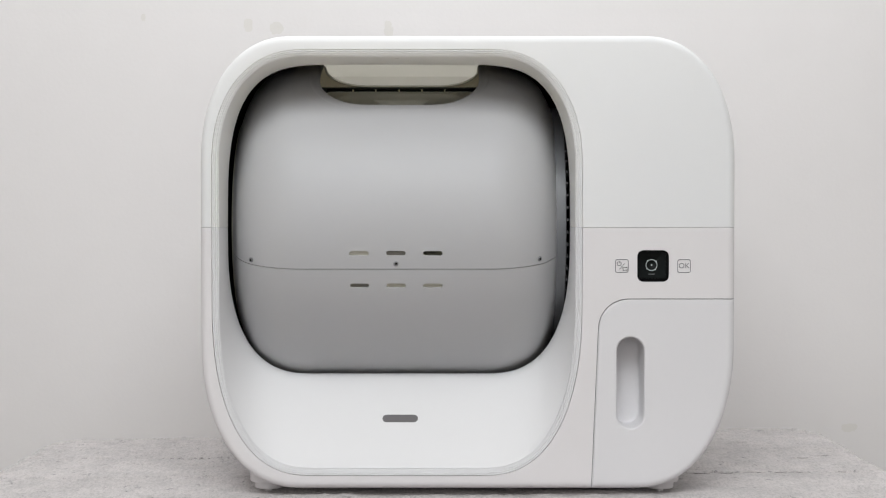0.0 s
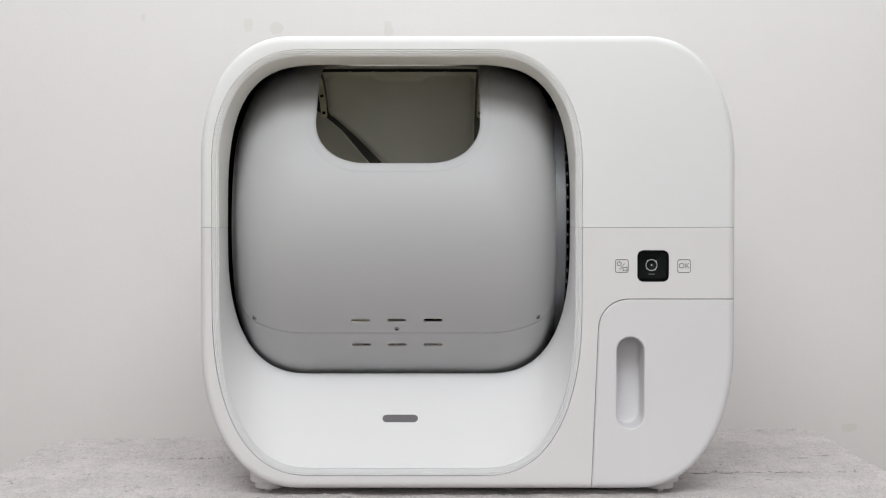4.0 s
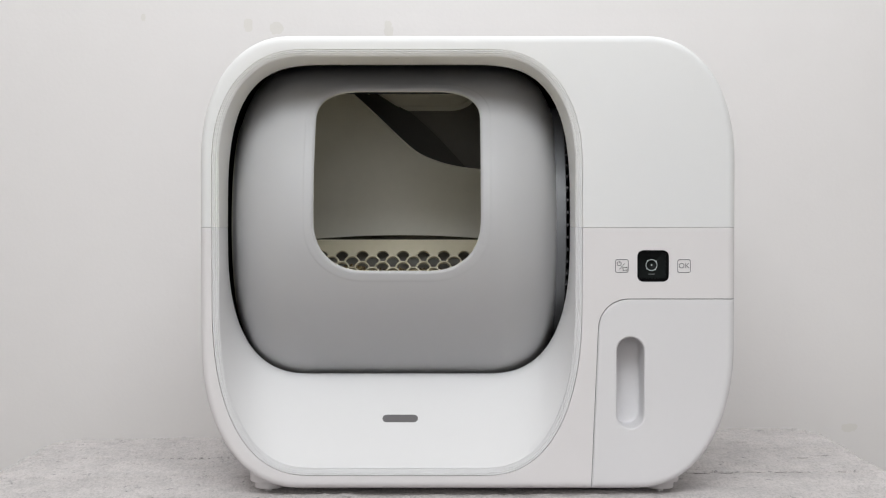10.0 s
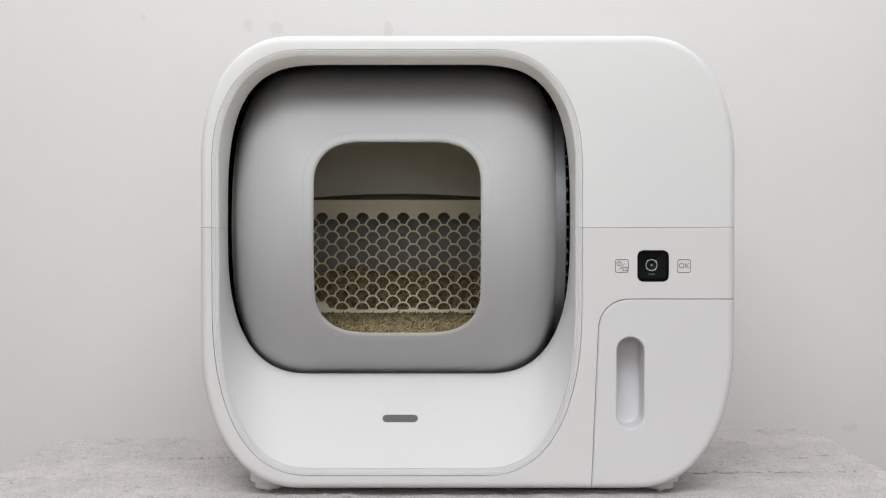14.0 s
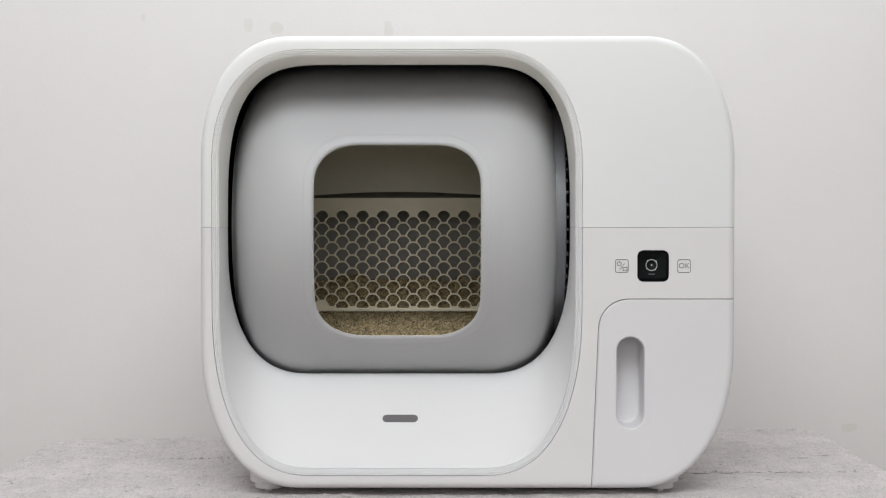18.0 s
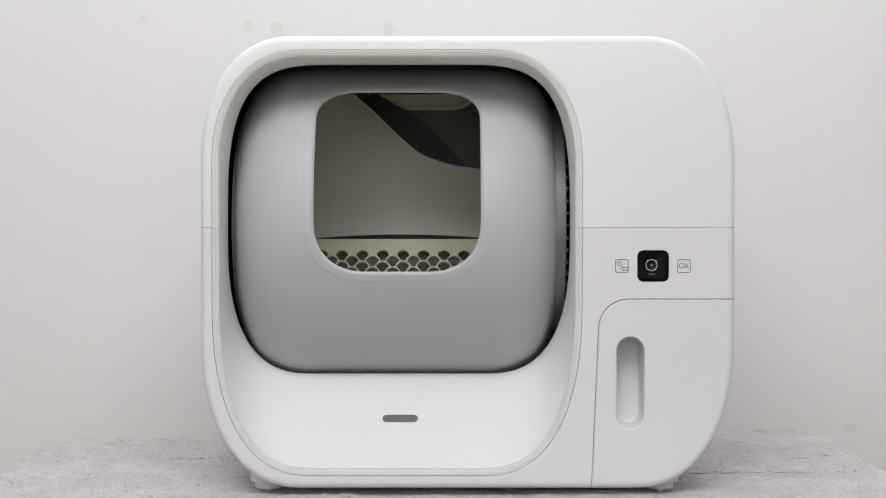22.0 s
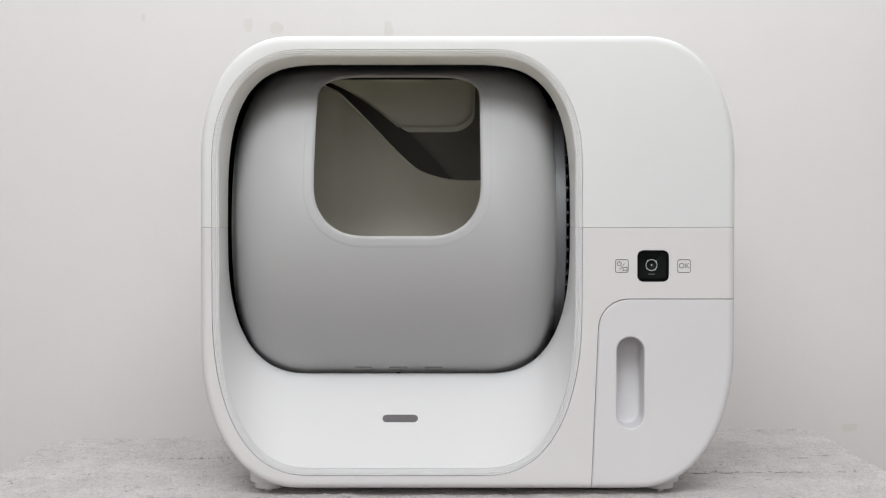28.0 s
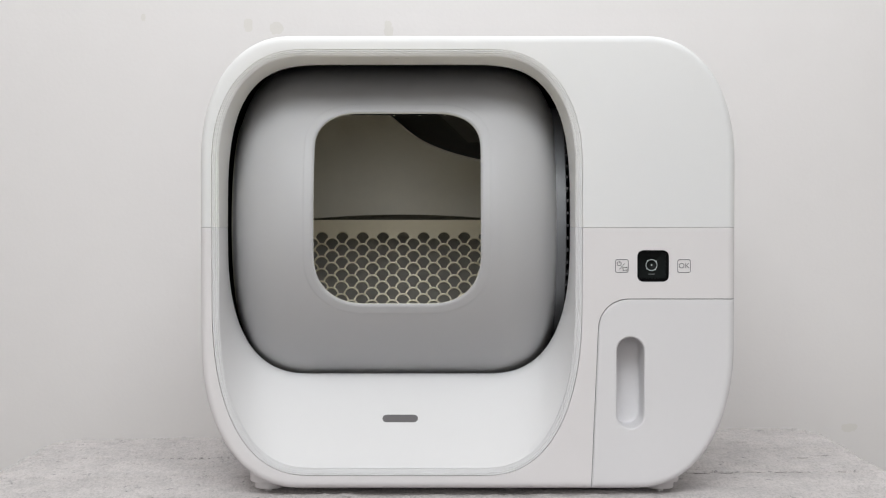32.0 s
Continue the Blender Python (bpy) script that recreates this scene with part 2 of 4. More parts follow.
def blanket():
    """A plush throw that lies over the table and hangs a little over its edges."""
    nx, hang = 400, 0.07
    w, d = TX1 - TX0, TY1 - TY0
    cx, cy = (TX0 + TX1) / 2, (TY0 + TY1) / 2
    r, rc = 0.018, 0.075
    bm = bmesh.new()
    rows = []
    ys, y = [], TY0 - hang
    while y < TY1 + hang:
        ys.append(y)
        y += 0.0004 if abs(y - 0.152) < 0.005 else 0.0028
    ny = len(ys) - 1

    def parting(x):
        return 0.152 + 0.045 * x + 0.005 * noise.noise((x * 6, 1.0, 0)) + 0.0016 * noise.noise((x * 40, 4.0, 0))

    for j in range(ny + 1):
        row = []
        for i in range(nx + 1):
            # a flat sheet coordinate, larger than the table by the hang
            sx = (i / nx * 2 - 1) * (w / 2 + hang)
            sy = ys[j] - cy
            # distance beyond the rounded outline of the top
            qx, qy = abs(sx) - (w / 2 - rc), abs(sy) - (d / 2 - rc)
            out = math.hypot(max(qx, 0), max(qy, 0)) + min(max(qx, qy), 0) - rc
            over = out + r
            x, y, z = cx + sx, cy + sy, 0.0
            if over > 0:
                gx, gy = (max(qx, 0), max(qy, 0))
                g = math.hypot(gx, gy) or 1.0
                if max(qx, qy) <= 0:
                    gx, gy, g = (1, 0, 1) if qx > qy else (0, 1, 1)
                gx, gy = math.copysign(gx / g, sx), math.copysign(gy / g, sy)
                ang = min(over / r, math.pi / 2)
                along = r * math.sin(ang)
                down = r * (1 - math.cos(ang)) + max(0.0, over - r * math.pi / 2)
                x, y, z = x + gx * (along - over), y + gy * (along - over), -down
            c1 = parting(x)
            y += (c1 - 0.152) * math.exp(-((y - 0.152) / 0.06) ** 2)
            c2 = 0.328 + 0.03 * x + 0.007 * noise.noise((x * 5, 7.0, 0))
            h = 0.0022 * (1 - abs(noise.noise((x * 7 + 3, y * 26 + 6 * noise.noise((x * 9, y * 9, 3)), 11)))) ** 4
            h += 0.0018 * noise.noise((x * 5, y * 16, 2)) + 0.0009 * noise.noise((x * 24, y * 60, 5)) + 0.0006 * noise.noise((x * 90, y * 120, 9))
            h -= 0.0070 * max(0.05, 0.5 + 1.2 * noise.noise((x * 34, 6.0, 2)) - 0.4 * min(1.0, max(0.0, x * 4))) * math.exp(-((y - c2) / 0.0026) ** 2)
            for dx, dy in ((0.465, 0.328), (0.489, 0.282), (0.515, 0.438), (0.524, 0.297), (0.43, 0.40), (-0.33, 0.26)):
                h -= 0.0085 * math.exp(-((x - dx) / 0.012) ** 2 - ((y - dy - 0.003 * math.sin(dx * 90 + x * 60)) / 0.0026) ** 2)
            v = y - c1
            # a crease with a soft ridge behind it
            much = 0.4 + 0.6 * math.exp(-((x - 0.37) / 0.14) ** 2)
            h += much * (0.0016 * math.exp(-((v - 0.0060) / 0.0050) ** 2) - 0.0022 * math.exp(-((v + 0.0008) / 0.0020) ** 2))
            near = min(math.hypot(x - fx, y - fy) for fx in (-0.2085, 0.2595) for fy in (0.045, 0.44))
            h *= 1 - math.exp(-(near / 0.03) ** 2)
            y += 0.118 * x * min(1.0, max(0.0, (y - 0.10) / (TY1 - 0.10)))
            row.append(bm.verts.new((x, y, z + h)))
        rows.append(row)
    for a, b in zip(rows, rows[1:]):
        for i in range(nx):
            bm.faces.new((a[i], a[i + 1], b[i + 1], b[i]))
    bmesh.ops.recalc_face_normals(bm, faces=bm.faces)
    if sum(f.normal.z for f in bm.faces) < 0:
        bmesh.ops.reverse_faces(bm, faces=bm.faces)
    thicken(bm, 0.006)
    throw = part("blanket", bm, plush(), None)
    tagged(throw, "light grey plush blanket spread over the table", "blanket")
    # thin dark strips stand in for the shade along the creases and in short dents
    rnd = random.Random(11)
    crease_dark = material("crease_shade_grey", (0.30, 0.29, 0.28), 0.95, vary=0.3, scale=90, spec=0.1)

    def sheared(x, y):
        return y + 0.118 * x * min(1.0, max(0.0, (y - 0.10) / (TY1 - 0.10)))

    bm = bmesh.new()

    def crease_mark(x, y, length, r, wave):
        n = max(3, int(length / 0.0022))
        rings = []
        for k in range(n + 1):
            q = r * (0.35 + 0.65 * math.sin(math.pi * k / n))
            px = x + length * (k / n - 0.5)
            py = sheared(px, y + wave * noise.noise((px * 160, y * 40, 1)))
            rings.append([(px, py + 1.6 * q * math.cos(a * math.pi / 3), 0.0001 + q * math.sin(a * math.pi / 3)) for a in range(6)])
        loft_bm(rings, bm=bm)

    x = -0.56
    while x < 0.545:
        dense = 0.22 + 0.75 * math.exp(-((x - 0.38) / 0.10) ** 2)
        length = rnd.uniform(0.002, 0.008)
        if rnd.random() < dense:
            crease_mark(x, parting(x) - 0.0008 + rnd.uniform(-0.0012, 0.0012), length, rnd.uniform(0.0003, 0.0008), 0.003)
        x += length * 0.9
    for px, py in ((0.465, 0.328), (0.489, 0.282), (0.515, 0.438), (0.524, 0.297), (0.33, 0.25)):
        crease_mark(px, py, rnd.uniform(0.010, 0.016), 0.0006, 0.006)
    for k in range(60):
        px = rnd.uniform(-0.47, -0.27)
        crease_mark(px, 0.328 + 0.03 * px + rnd.uniform(-0.007, 0.007), rnd.uniform(0.002, 0.006), rnd.uniform(0.0003, 0.0006), 0.003)
    tagged(part("crease_shade", bm, crease_dark, throw, "broken dark strips in place of the shade in creases"), kind="stuff")


table()
blanket()

# ---- the appliance: outlines shared by its parts ----
SEAM_Z, GAP, DGAP, CHAMFER = 0.3158, 0.00012, 0.0008, 0.0016
EDGE = 0.009
OUTER = round_rect(-0.2835, 0.3413, 0.0096, 0.5392, 0.107, 0.149, 0.115, 0.173)
TRIM = round_rect(-0.2700, 0.1628, 0.0249, 0.5229, 0.1055, 0.134, 0.1160, 0.205, nb=2.4)
TUNNEL = 0.108
DEPTH = 0.50
XD, YD, ZD, R = -0.0565, 0.2165, 0.3172, 0.2075

machine = new("litter_box")
tagged(machine, "white plastic self-cleaning litter box with a turning grey drum", "litter box")


def drawer_line(off):
    """The line round the drawer's front: up its slanting side, round the corner and along its top."""
    x0, x1, zt = 0.174 - off, 0.1818 - off, 0.2318 + off
    pts = [(x0 - 0.0004, -0.02), (x0, 0.0106)]
    w = 0.037
    for i in range(13):
        a = i / 12 * math.pi / 2
        pts.append((x1 + w - w * math.cos(a) ** (2 / 2.1), zt - w + w * math.sin(a) ** (2 / 2.1)))
    pts += [(0.30, zt), (0.3275, zt), (0.40, zt)]
    return pts


HANDLE = vcapsule(0.2192, 0.1340, 0.0370, 0.1115)
DISPLAY = round_rect(0.2267, 0.2636, 0.2522, 0.2891, 0.0075, 0.0075, 0.0075, 0.0075, n=2.2, k=6)


def shell():
    base = resample(OUTER, 260)
    # exact crossings of the seams with the outline
    cuts = []
    for i in range(len(base)):
        a, b = base[i], base[(i + 1) % len(base)]
        cuts.append(a)
        hits = []
        for z in (SEAM_Z - GAP, SEAM_Z + GAP, 0.2318, 0.2318 + DGAP):
            if (a[1] - z) * (b[1] - z) < 0 and (z > 0.3 or a[0] > 0):
                hits.append(((z - a[1]) / (b[1] - a[1])))
        for x in (0.174, 0.174 - DGAP):
            if (a[0] - x) * (b[0] - x) < 0 and a[1] < 0.1:
                hits.append(((x - a[0]) / (b[0] - a[0])))
        for h in sorted(hits):
            cuts.append((a[0] + h * (b[0] - a[0]), a[1] + h * (b[1] - a[1])))
    out = cuts
    P = np.array(out)
    Q = np.roll(P, -1, 0)

    def dist(x, z):
        d = Q - P
        t = np.clip(((x - P[:, 0]) * d[:, 0] + (z - P[:, 1]) * d[:, 1]) / np.maximum((d ** 2).sum(1), 1e-12), 0, 1)
        return float(np.hypot(P[:, 0] + t * d[:, 0] - x, P[:, 1] + t * d[:, 1] - z).min())

    rings = [out] + [inset(base, EDGE * (1 - math.cos(a * math.pi / 16))) for a in range(2, 9)]
    trim = resample(TRIM, 200)
    inner, outer = drawer_line(0.0), drawer_line(DGAP)
    lines = [[(-0.4, SEAM_Z + g), (0.4, SEAM_Z + g)] for g in (-GAP, GAP, -GAP - 0.0013)] + [inner, outer, drawer_line(-CHAMFER)]
    verts, tris = triangulate([*rings, trim, HANDLE, DISPLAY], lines)
    drawer_poly = inner + [(0.4, -0.02)]
    gap_poly = outer + [(0.4, -0.02)]

    A = np.array(inner)

    def along(x, z):
        """The distance from the drawer's edge."""
        p, d = A[:-1], A[1:] - A[:-1]
        t = np.clip(((x - p[:, 0]) * d[:, 0] + (z - p[:, 1]) * d[:, 1]) / (d ** 2).sum(1), 0, 1)
        return float(np.hypot(p[:, 0] + t * d[:, 0] - x, p[:, 1] + t * d[:, 1] - z).min())

    def region(x, z):
        if inside(x, z, gap_poly):
            return "drawer" if inside(x, z, drawer_poly) else "dgap"
        if abs(z - SEAM_Z) < GAP * 0.99:
            return "gap"
        return "upper" if z > SEAM_Z else "lower"

    sets = {"upper": [], "lower": [], "drawer": [], "gap": [], "dgap": []}
    pos = []
    for x, z in verts:
        d = min(dist(x, z), EDGE)
        pos.append((x, EDGE - math.sqrt(max(0.0, EDGE ** 2 - (EDGE - d) ** 2)), z))
    for f in tris:
        cx, cz = (sum(verts[i][k] for i in f) / len(f) for k in (0, 1))
        if not inside(cx, cz, out) or inside(cx, cz, trim) or inside(cx, cz, HANDLE) or inside(cx, cz, DISPLAY):
            continue
        sets[region(cx, cz)].append(tuple(f))
    # the sides, running back and rounding in at the rear
    levels = [(EDGE, 0.0), (0.10, -0.001), (0.30, -0.001), (DEPTH - 0.02, 0.0), (DEPTH - 0.006, 0.006), (DEPTH, 0.02)]
    loops = [[(x, y, z) for x, z in inset(out, i)] for y, i in levels]
    n = len(out)
    side = {"upper": [], "lower": [], "drawer": [], "gap": [], "dgap": []}
    for i in range(n):
        j = (i + 1) % n
        mid = ((out[i][0] + out[j][0]) / 2, (out[i][1] + out[j][1]) / 2)
        side[region(*mid)].append(i)
    made = {}
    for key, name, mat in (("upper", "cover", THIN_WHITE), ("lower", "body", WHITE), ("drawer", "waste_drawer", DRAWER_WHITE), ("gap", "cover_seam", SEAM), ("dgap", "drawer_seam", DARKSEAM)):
        push = {"gap": 0.0006, "dgap": 0.003}.get(key, 0.0)
        # the drawer's and the body's upper edges are broken by a small chamfer
        ease = {"drawer": lambda x, z: CHAMFER if along(x, z) < 2e-5 else 0.0, "lower": lambda x, z: 0.0013 if z > SEAM_Z - GAP - 2e-5 else 0.0}.get(key, lambda x, z: 0.0)
        bm = tri_bm([(x, y + push + ease(x, z), z) for x, y, z in pos], sets[key])
        for i in side[key]:
            j = (i + 1) % n
            for a, b in zip(loops, loops[1:]):
                q = [Vector(v) for v in (a[i], a[j], b[j], b[i])]
                if push:
                    q = [Vector((0.029 + (v.x - 0.029) * 0.99, v.y, 0.275 + (v.z - 0.275) * 0.99)) for v in q]
                bm.faces.new([bm.verts.new(v) for v in q])
        bmesh.ops.remove_doubles(bm, verts=bm.verts, dist=2e-5)
        bmesh.ops.recalc_face_normals(bm, faces=bm.faces)
        # lips that turn in along the seams and openings
        if "gap" not in key:
            rim = [e for e in bm.edges if e.is_boundary and all(v.co.y < 0.4 for v in e.verts)]
            ext = bmesh.ops.extrude_edge_only(bm, edges=rim)
            for v in [v for v in ext["geom"] if isinstance(v, bmesh.types.BMVert)]:
                if v.co.y < EDGE * 0.9 + CHAMFER:
                    v.co.y += 0.004
                else:
                    v.co.x += -0.004 * (1 if v.co.x > 0 else -1)
        if key == "gap":
            east = bm.copy()
            for half, drop in ((bm, 1), (east, -1)):
                bmesh.ops.delete(half, geom=[f for f in half.faces if (f.calc_center_median().x + 0.05) * drop > 0], context="FACES")
            sharp(part(name, east, mat, machine), 40)
        made[key] = sharp(part(name, bm, mat, machine), 25)
    rim = inset(resample(OUTER, 120), 0.018)
    # an unseen opening, added so that light enters the housing from behind
    light_hole = round_rect(-0.20, 0.055, 0.36, 0.455, 0.02, 0.02, 0.02, 0.02, k=6)
    v, f = triangulate([rim, light_hole])
    keep = [tuple(t) for t in f if inside(sum(v[i][0] for i in t) / 3, sum(v[i][1] for i in t) / 3, rim) and not inside(sum(v[i][0] for i in t) / 3, sum(v[i][1] for i in t) / 3, light_hole)]
    part("back_panel", thicken(tri_bm([(x, DEPTH - 0.001, z) for x, z in v], keep), 0.003), WHITE, machine, smooth=False)
    return made


SHELL = shell()


def trim_and_tunnel():
    f0 = round_rect(-0.2700, 0.1628, 0.0249, 0.5229, 0.1055, 0.134, 0.1160, 0.205, nb=2.4, k=26)
    b0 = round_rect(-0.2635, 0.1555, 0.1358, 0.5137, 0.130, 0.1975, 0.1030, 0.1680, n=3.3, nb=2.6, k=26)
    prof = [(0.0006, 0.0045), (0.0006, 0.0008), (0.0009, 0.0004)]
    for c in (0.0028, 0.0050, 0.0072):
        prof += [(c - 0.0006, 0.0004), (c - 0.0003, 0.0018), (c + 0.0003, 0.0018), (c + 0.0006, 0.0004)]
    prof += [(0.0084, 0.0009)]
    bow = lambda i: 0.0036 * max(0.0, (i - 0.0010) / 0.0084) ** 2
    turn = lambda z: 1 + 1.6 * min(1.0, max(0.0, (0.25 - z) / 0.15))
    rings = [[(x, y + bow(i) * turn(z), z) for x, z in inset(f0, i)] for i, y in prof]
    f1 = np.array([(x, 0.0009 + bow(0.0084) * turn(z), z) for x, z in inset(f0, 0.0084)])
    def lip(x, z, out=0.0):
        """The tunnel's inner edge lies deeper towards the bottom."""
        y = TUNNEL - 0.052 * min(1.0, max(0.0, (z - 0.16) / 0.12))
        k = (1.8716 + y) / (1.8716 + 0.095)
        return (x * k, y + out, 0.330 + (z - 0.330) * k)

    b1 = np.array([lip(x, z) for x, z in b0])
    steps = 18
    for k in range(1, steps + 1):
        t = k / steps
        fy = t
        fr = 1 - (1 - t) ** 1.7
        row = f1.copy()
        row[:, 1] = f1[:, 1] + (b1[:, 1] - f1[:, 1]) * fy
        row[:, 0] = f1[:, 0] + (b1[:, 0] - f1[:, 0]) * fr
        row[:, 2] = f1[:, 2] + (b1[:, 2] - f1[:, 2]) * fr
        rings.append([tuple(r) for r in row])
    for dy, di in ((0.0015, -0.001), (0.002, -0.004), (0.0025, -0.03)):
        rings.append([lip(x, z, dy) for x, z in inset(b0, di)])
    bm = loft_bm(rings)
    bmesh.ops.recalc_face_normals(bm, faces=bm.faces)
    # upper and lower halves, split at the seam
    for name, keep in (("entrance_trim", 1), ("entrance_trim", -1)):
        c = bm.copy()
        bmesh.ops.bisect_plane(c, geom=c.verts[:] + c.edges[:] + c.faces[:], plane_co=(0, 0, SEAM_Z + keep * 0.00015), plane_no=(0, 0, keep), clear_inner=True)
        sharp(part(name, c, THIN_TRIM if keep > 0 else TRIM_WHITE, machine), 30)
    bm.free()
    # the chamber behind the entrance, coloured near-black for the gap's shade
    ch = []
    for x, z in inset(resample(OUTER, 200), 0.009):
        p = (min(x, 0.164), max(z, 0.100))
        if not ch or math.hypot(p[0] - ch[-1][0], p[1] - ch[-1][1]) > 1e-4:
            ch.append(p)
    # left open above the drum's middle to pass light, closed behind its shoulders to block it
    mid = [z > 0.40 and abs(x - XD - 0.003) < 0.116 for x, z in ch]
    part("gap_shade_chamber", loft_bm([[(x, 0.054 + 0.045 * max(0.0, 1 - (z - 0.10) / 0.2), z) for x, z in ch], [(x, 0.21 if q else 0.34, z) for q, (x, z) in zip(mid, ch)],
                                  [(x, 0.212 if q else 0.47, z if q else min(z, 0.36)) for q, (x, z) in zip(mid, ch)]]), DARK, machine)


trim_and_tunnel()


def recess(loop, depth, mat, name, parent, taper=0.0015, floor_round=0.006, label=""):
    steps, rim = 8, 0.0026
    rings = [[(x, 0.0002, z) for x, z in inset(loop, -0.0004)]]
    for k in range(6):
        a = k / 5 * math.pi / 2
        rings.append([(x, rim * (1 - math.cos(a)), z) for x, z in inset(loop, rim * math.sin(a))])
    for k in range(steps + 1):
        a = k / steps * math.pi / 2
        rings.append([(x, depth - floor_round + floor_round * math.sin(a), z) for x, z in inset(loop, rim + taper + floor_round * (1 - math.cos(a)))])
    bm = loft_bm(rings, caps=(False, True))
    bmesh.ops.recalc_face_normals(bm, faces=bm.faces)
    bmesh.ops.reverse_faces(bm, faces=bm.faces)
    return part(name, bm, mat, parent, label)


def front_details():
    recess(HANDLE, 0.044, DRAWER_WHITE, "handle_recess", SHELL["drawer"], 0.0006, 0.003, "deep rounded finger recess")
    # display
    rings = [[(x, 0.004, z) for x, z in DISPLAY], [(x, 0.0, z) for x, z in inset(DISPLAY, 0.0002)], [(x, -0.0006, z) for x, z in inset(DISPLAY, 0.0010)]]
    disp = part("display", loft_bm(rings, caps=(False, True)), BLACK, machine, "glossy black square display with a dim round symbol")
    sharp(disp, 30)
    cx, cz = 0.2431, 0.2718

    def ring(r0, r1, a0=0.0, a1=2 * math.pi, k=40, y=-0.0011, ox=cx, oz=cz):
        bm = bmesh.new()
        pr = None
        for i in range(k + 1):
            a = a0 + (a1 - a0) * i / k
            c = [bm.verts.new((ox + r * math.cos(a), y, oz + r * math.sin(a))) for r in (r0, r1)]
            if pr:
                bm.faces.new((pr[0], pr[1], c[1], c[0]))
            pr = c
        return bm

    o = round_rect(0.2282, 0.2598, 0.2562, 0.2876, 0.004, 0.004, 0.001, 0.001, k=4)
    part("screen", loft_bm([[(x, -0.0004, z) for x, z in o], [(x, -0.0008, z) for x, z in inset(o, 0.0001)]], caps=(False, True)), SCREEN, disp, "faintly lit dark screen")
    part("status_ring", ring(0.0060, 0.0068), ICON, disp)
    part("status_dot", ring(0.0, 0.0011, k=16), ICON, disp)
    for a in range(4):
        t = radians(40 + 90 * a)
        part("status_tick", ring(0.0, 0.0007, k=10, ox=cx + 0.0070 * math.cos(t), oz=cz + 0.0070 * math.sin(t)), ICON, disp)
    part("status_caption", box_bm(cx - 0.0036, cx + 0.0036, -0.0012, -0.0009, cz - 0.0112, cz - 0.0100), ICONDIM, disp)
    # touch keys: thin printed frames
    for name, kx in (("power_key", 0.2086), ("ok_key", 0.2812)):
        o = round_rect(kx - 0.0079, kx + 0.0079, 0.2628, 0.2786, 0.003, 0.003, 0.003, 0.003, k=5)
        rings = [[(x, -0.0003, z) for x, z in o], [(x, -0.0006, z) for x, z in inset(o, 0.0002)], [(x, -0.0006, z) for x, z in inset(o, 0.0006)], [(x, -0.0003, z) for x, z in inset(o, 0.0008)]]
        key = part(name, loft_bm(rings), PRINT, machine, "thin grey outlined touch key")
        if name == "ok_key":
            cu = bpy.data.curves.new("ok_text", "FONT")
            cu.body, cu.size, cu.align_x, cu.align_y, cu.extrude = "OK", 0.0088, "CENTER", "CENTER", 0.0001
            tmp = new("t", cu)
            me = bpy.data.meshes.new_from_object(tmp.evaluated_get(bpy.context.evaluated_depsgraph_get()))
            bpy.data.objects.remove(tmp)
            me.transform(pose(kx, -0.0004, 0.2707, 90))
            me.materials.clear()
            me.materials.append(PRINT)
            ob = new("lettering", me)
            ob.parent = key
        else:
            part("power_symbol", ring(0.0019, 0.0028, radians(120), radians(420), 20, -0.0004, kx - 0.0030, 0.2735), PRINT, key)
            part("power_symbol_bar", box_bm(kx - 0.0033, kx - 0.0027, -0.0006, -0.0003, 0.2738, 0.2765), PRINT, key)
            sl = box_bm(-0.00028, 0.00028, -0.0006, -0.0003, -0.0045, 0.0045)
            sl.transform(pose(kx + 0.0003, 0, 0.2703, 0, 42, 0))
            part("slash", sl, PRINT, key)
            # a loop of two bent arrows
            for x0, x1, z0, z1 in ((0.0008, 0.0060, 0.2688, 0.2694), (0.0018, 0.0066, 0.2654, 0.2660), (0.0008, 0.0014, 0.2666, 0.2689), (0.0060, 0.0066, 0.2659, 0.2678)):
                part("loop_symbol", box_bm(kx + x0, kx + x1, -0.0006, -0.0003, z0, z1), PRINT, key)
            for px, pz, way in ((0.0066, 0.2691, -1), (0.0010, 0.2657, 1)):
                tip = bmesh.new()
                tip.faces.new([tip.verts.new((kx + px + way * a, -0.0006, pz + b)) for a, b in ((0.0, 0.0), (0.0014, 0.0011), (0.0014, -0.0011))])
                part("arrow_tip", tip, PRINT, key)
    # pinhole under the top of the entrance
    c = bmesh.new()
    bmesh.ops.create_circle(c, cap_ends=True, segments=14, radius=0.0026)
    c.transform(pose(-0.0535, 0.0085, 0.51255, 8))
    part("pinhole", c, PRINT, machine)
    # feet
    for x in (-0.2085, 0.2595):
        for y in (0.045, 0.44):
            bm = bmesh.new()
            rings = []
            for r, z in ((0.0225, 0.06), (0.0225, 0.0140), (0.0215, 0.0125), (0.0165, 0.0125), (0.0165, 0.0058), (0.0155, 0.0044), (0.0045, 0.0044), (0.0042, 0.0), (0.0, 0.0)):
                rings.append([(x + r * math.cos(a / 24 * 2 * math.pi), y + r * math.sin(a / 24 * 2 * math.pi), z) for a in range(24)])
            loft_bm(rings, bm=bm)
            bmesh.ops.remove_doubles(bm, verts=bm.verts, dist=1e-6)
            bmesh.ops.recalc_face_normals(bm, faces=bm.faces)
            sharp(part("foot", bm, WHITE, machine), 40)


front_details()

# ---- the turning drum ----
drum = new("drum")
drum.parent = machine
drum.location = (XD, YD, ZD)
tagged(drum, "satin grey rotating drum with a rounded entrance")


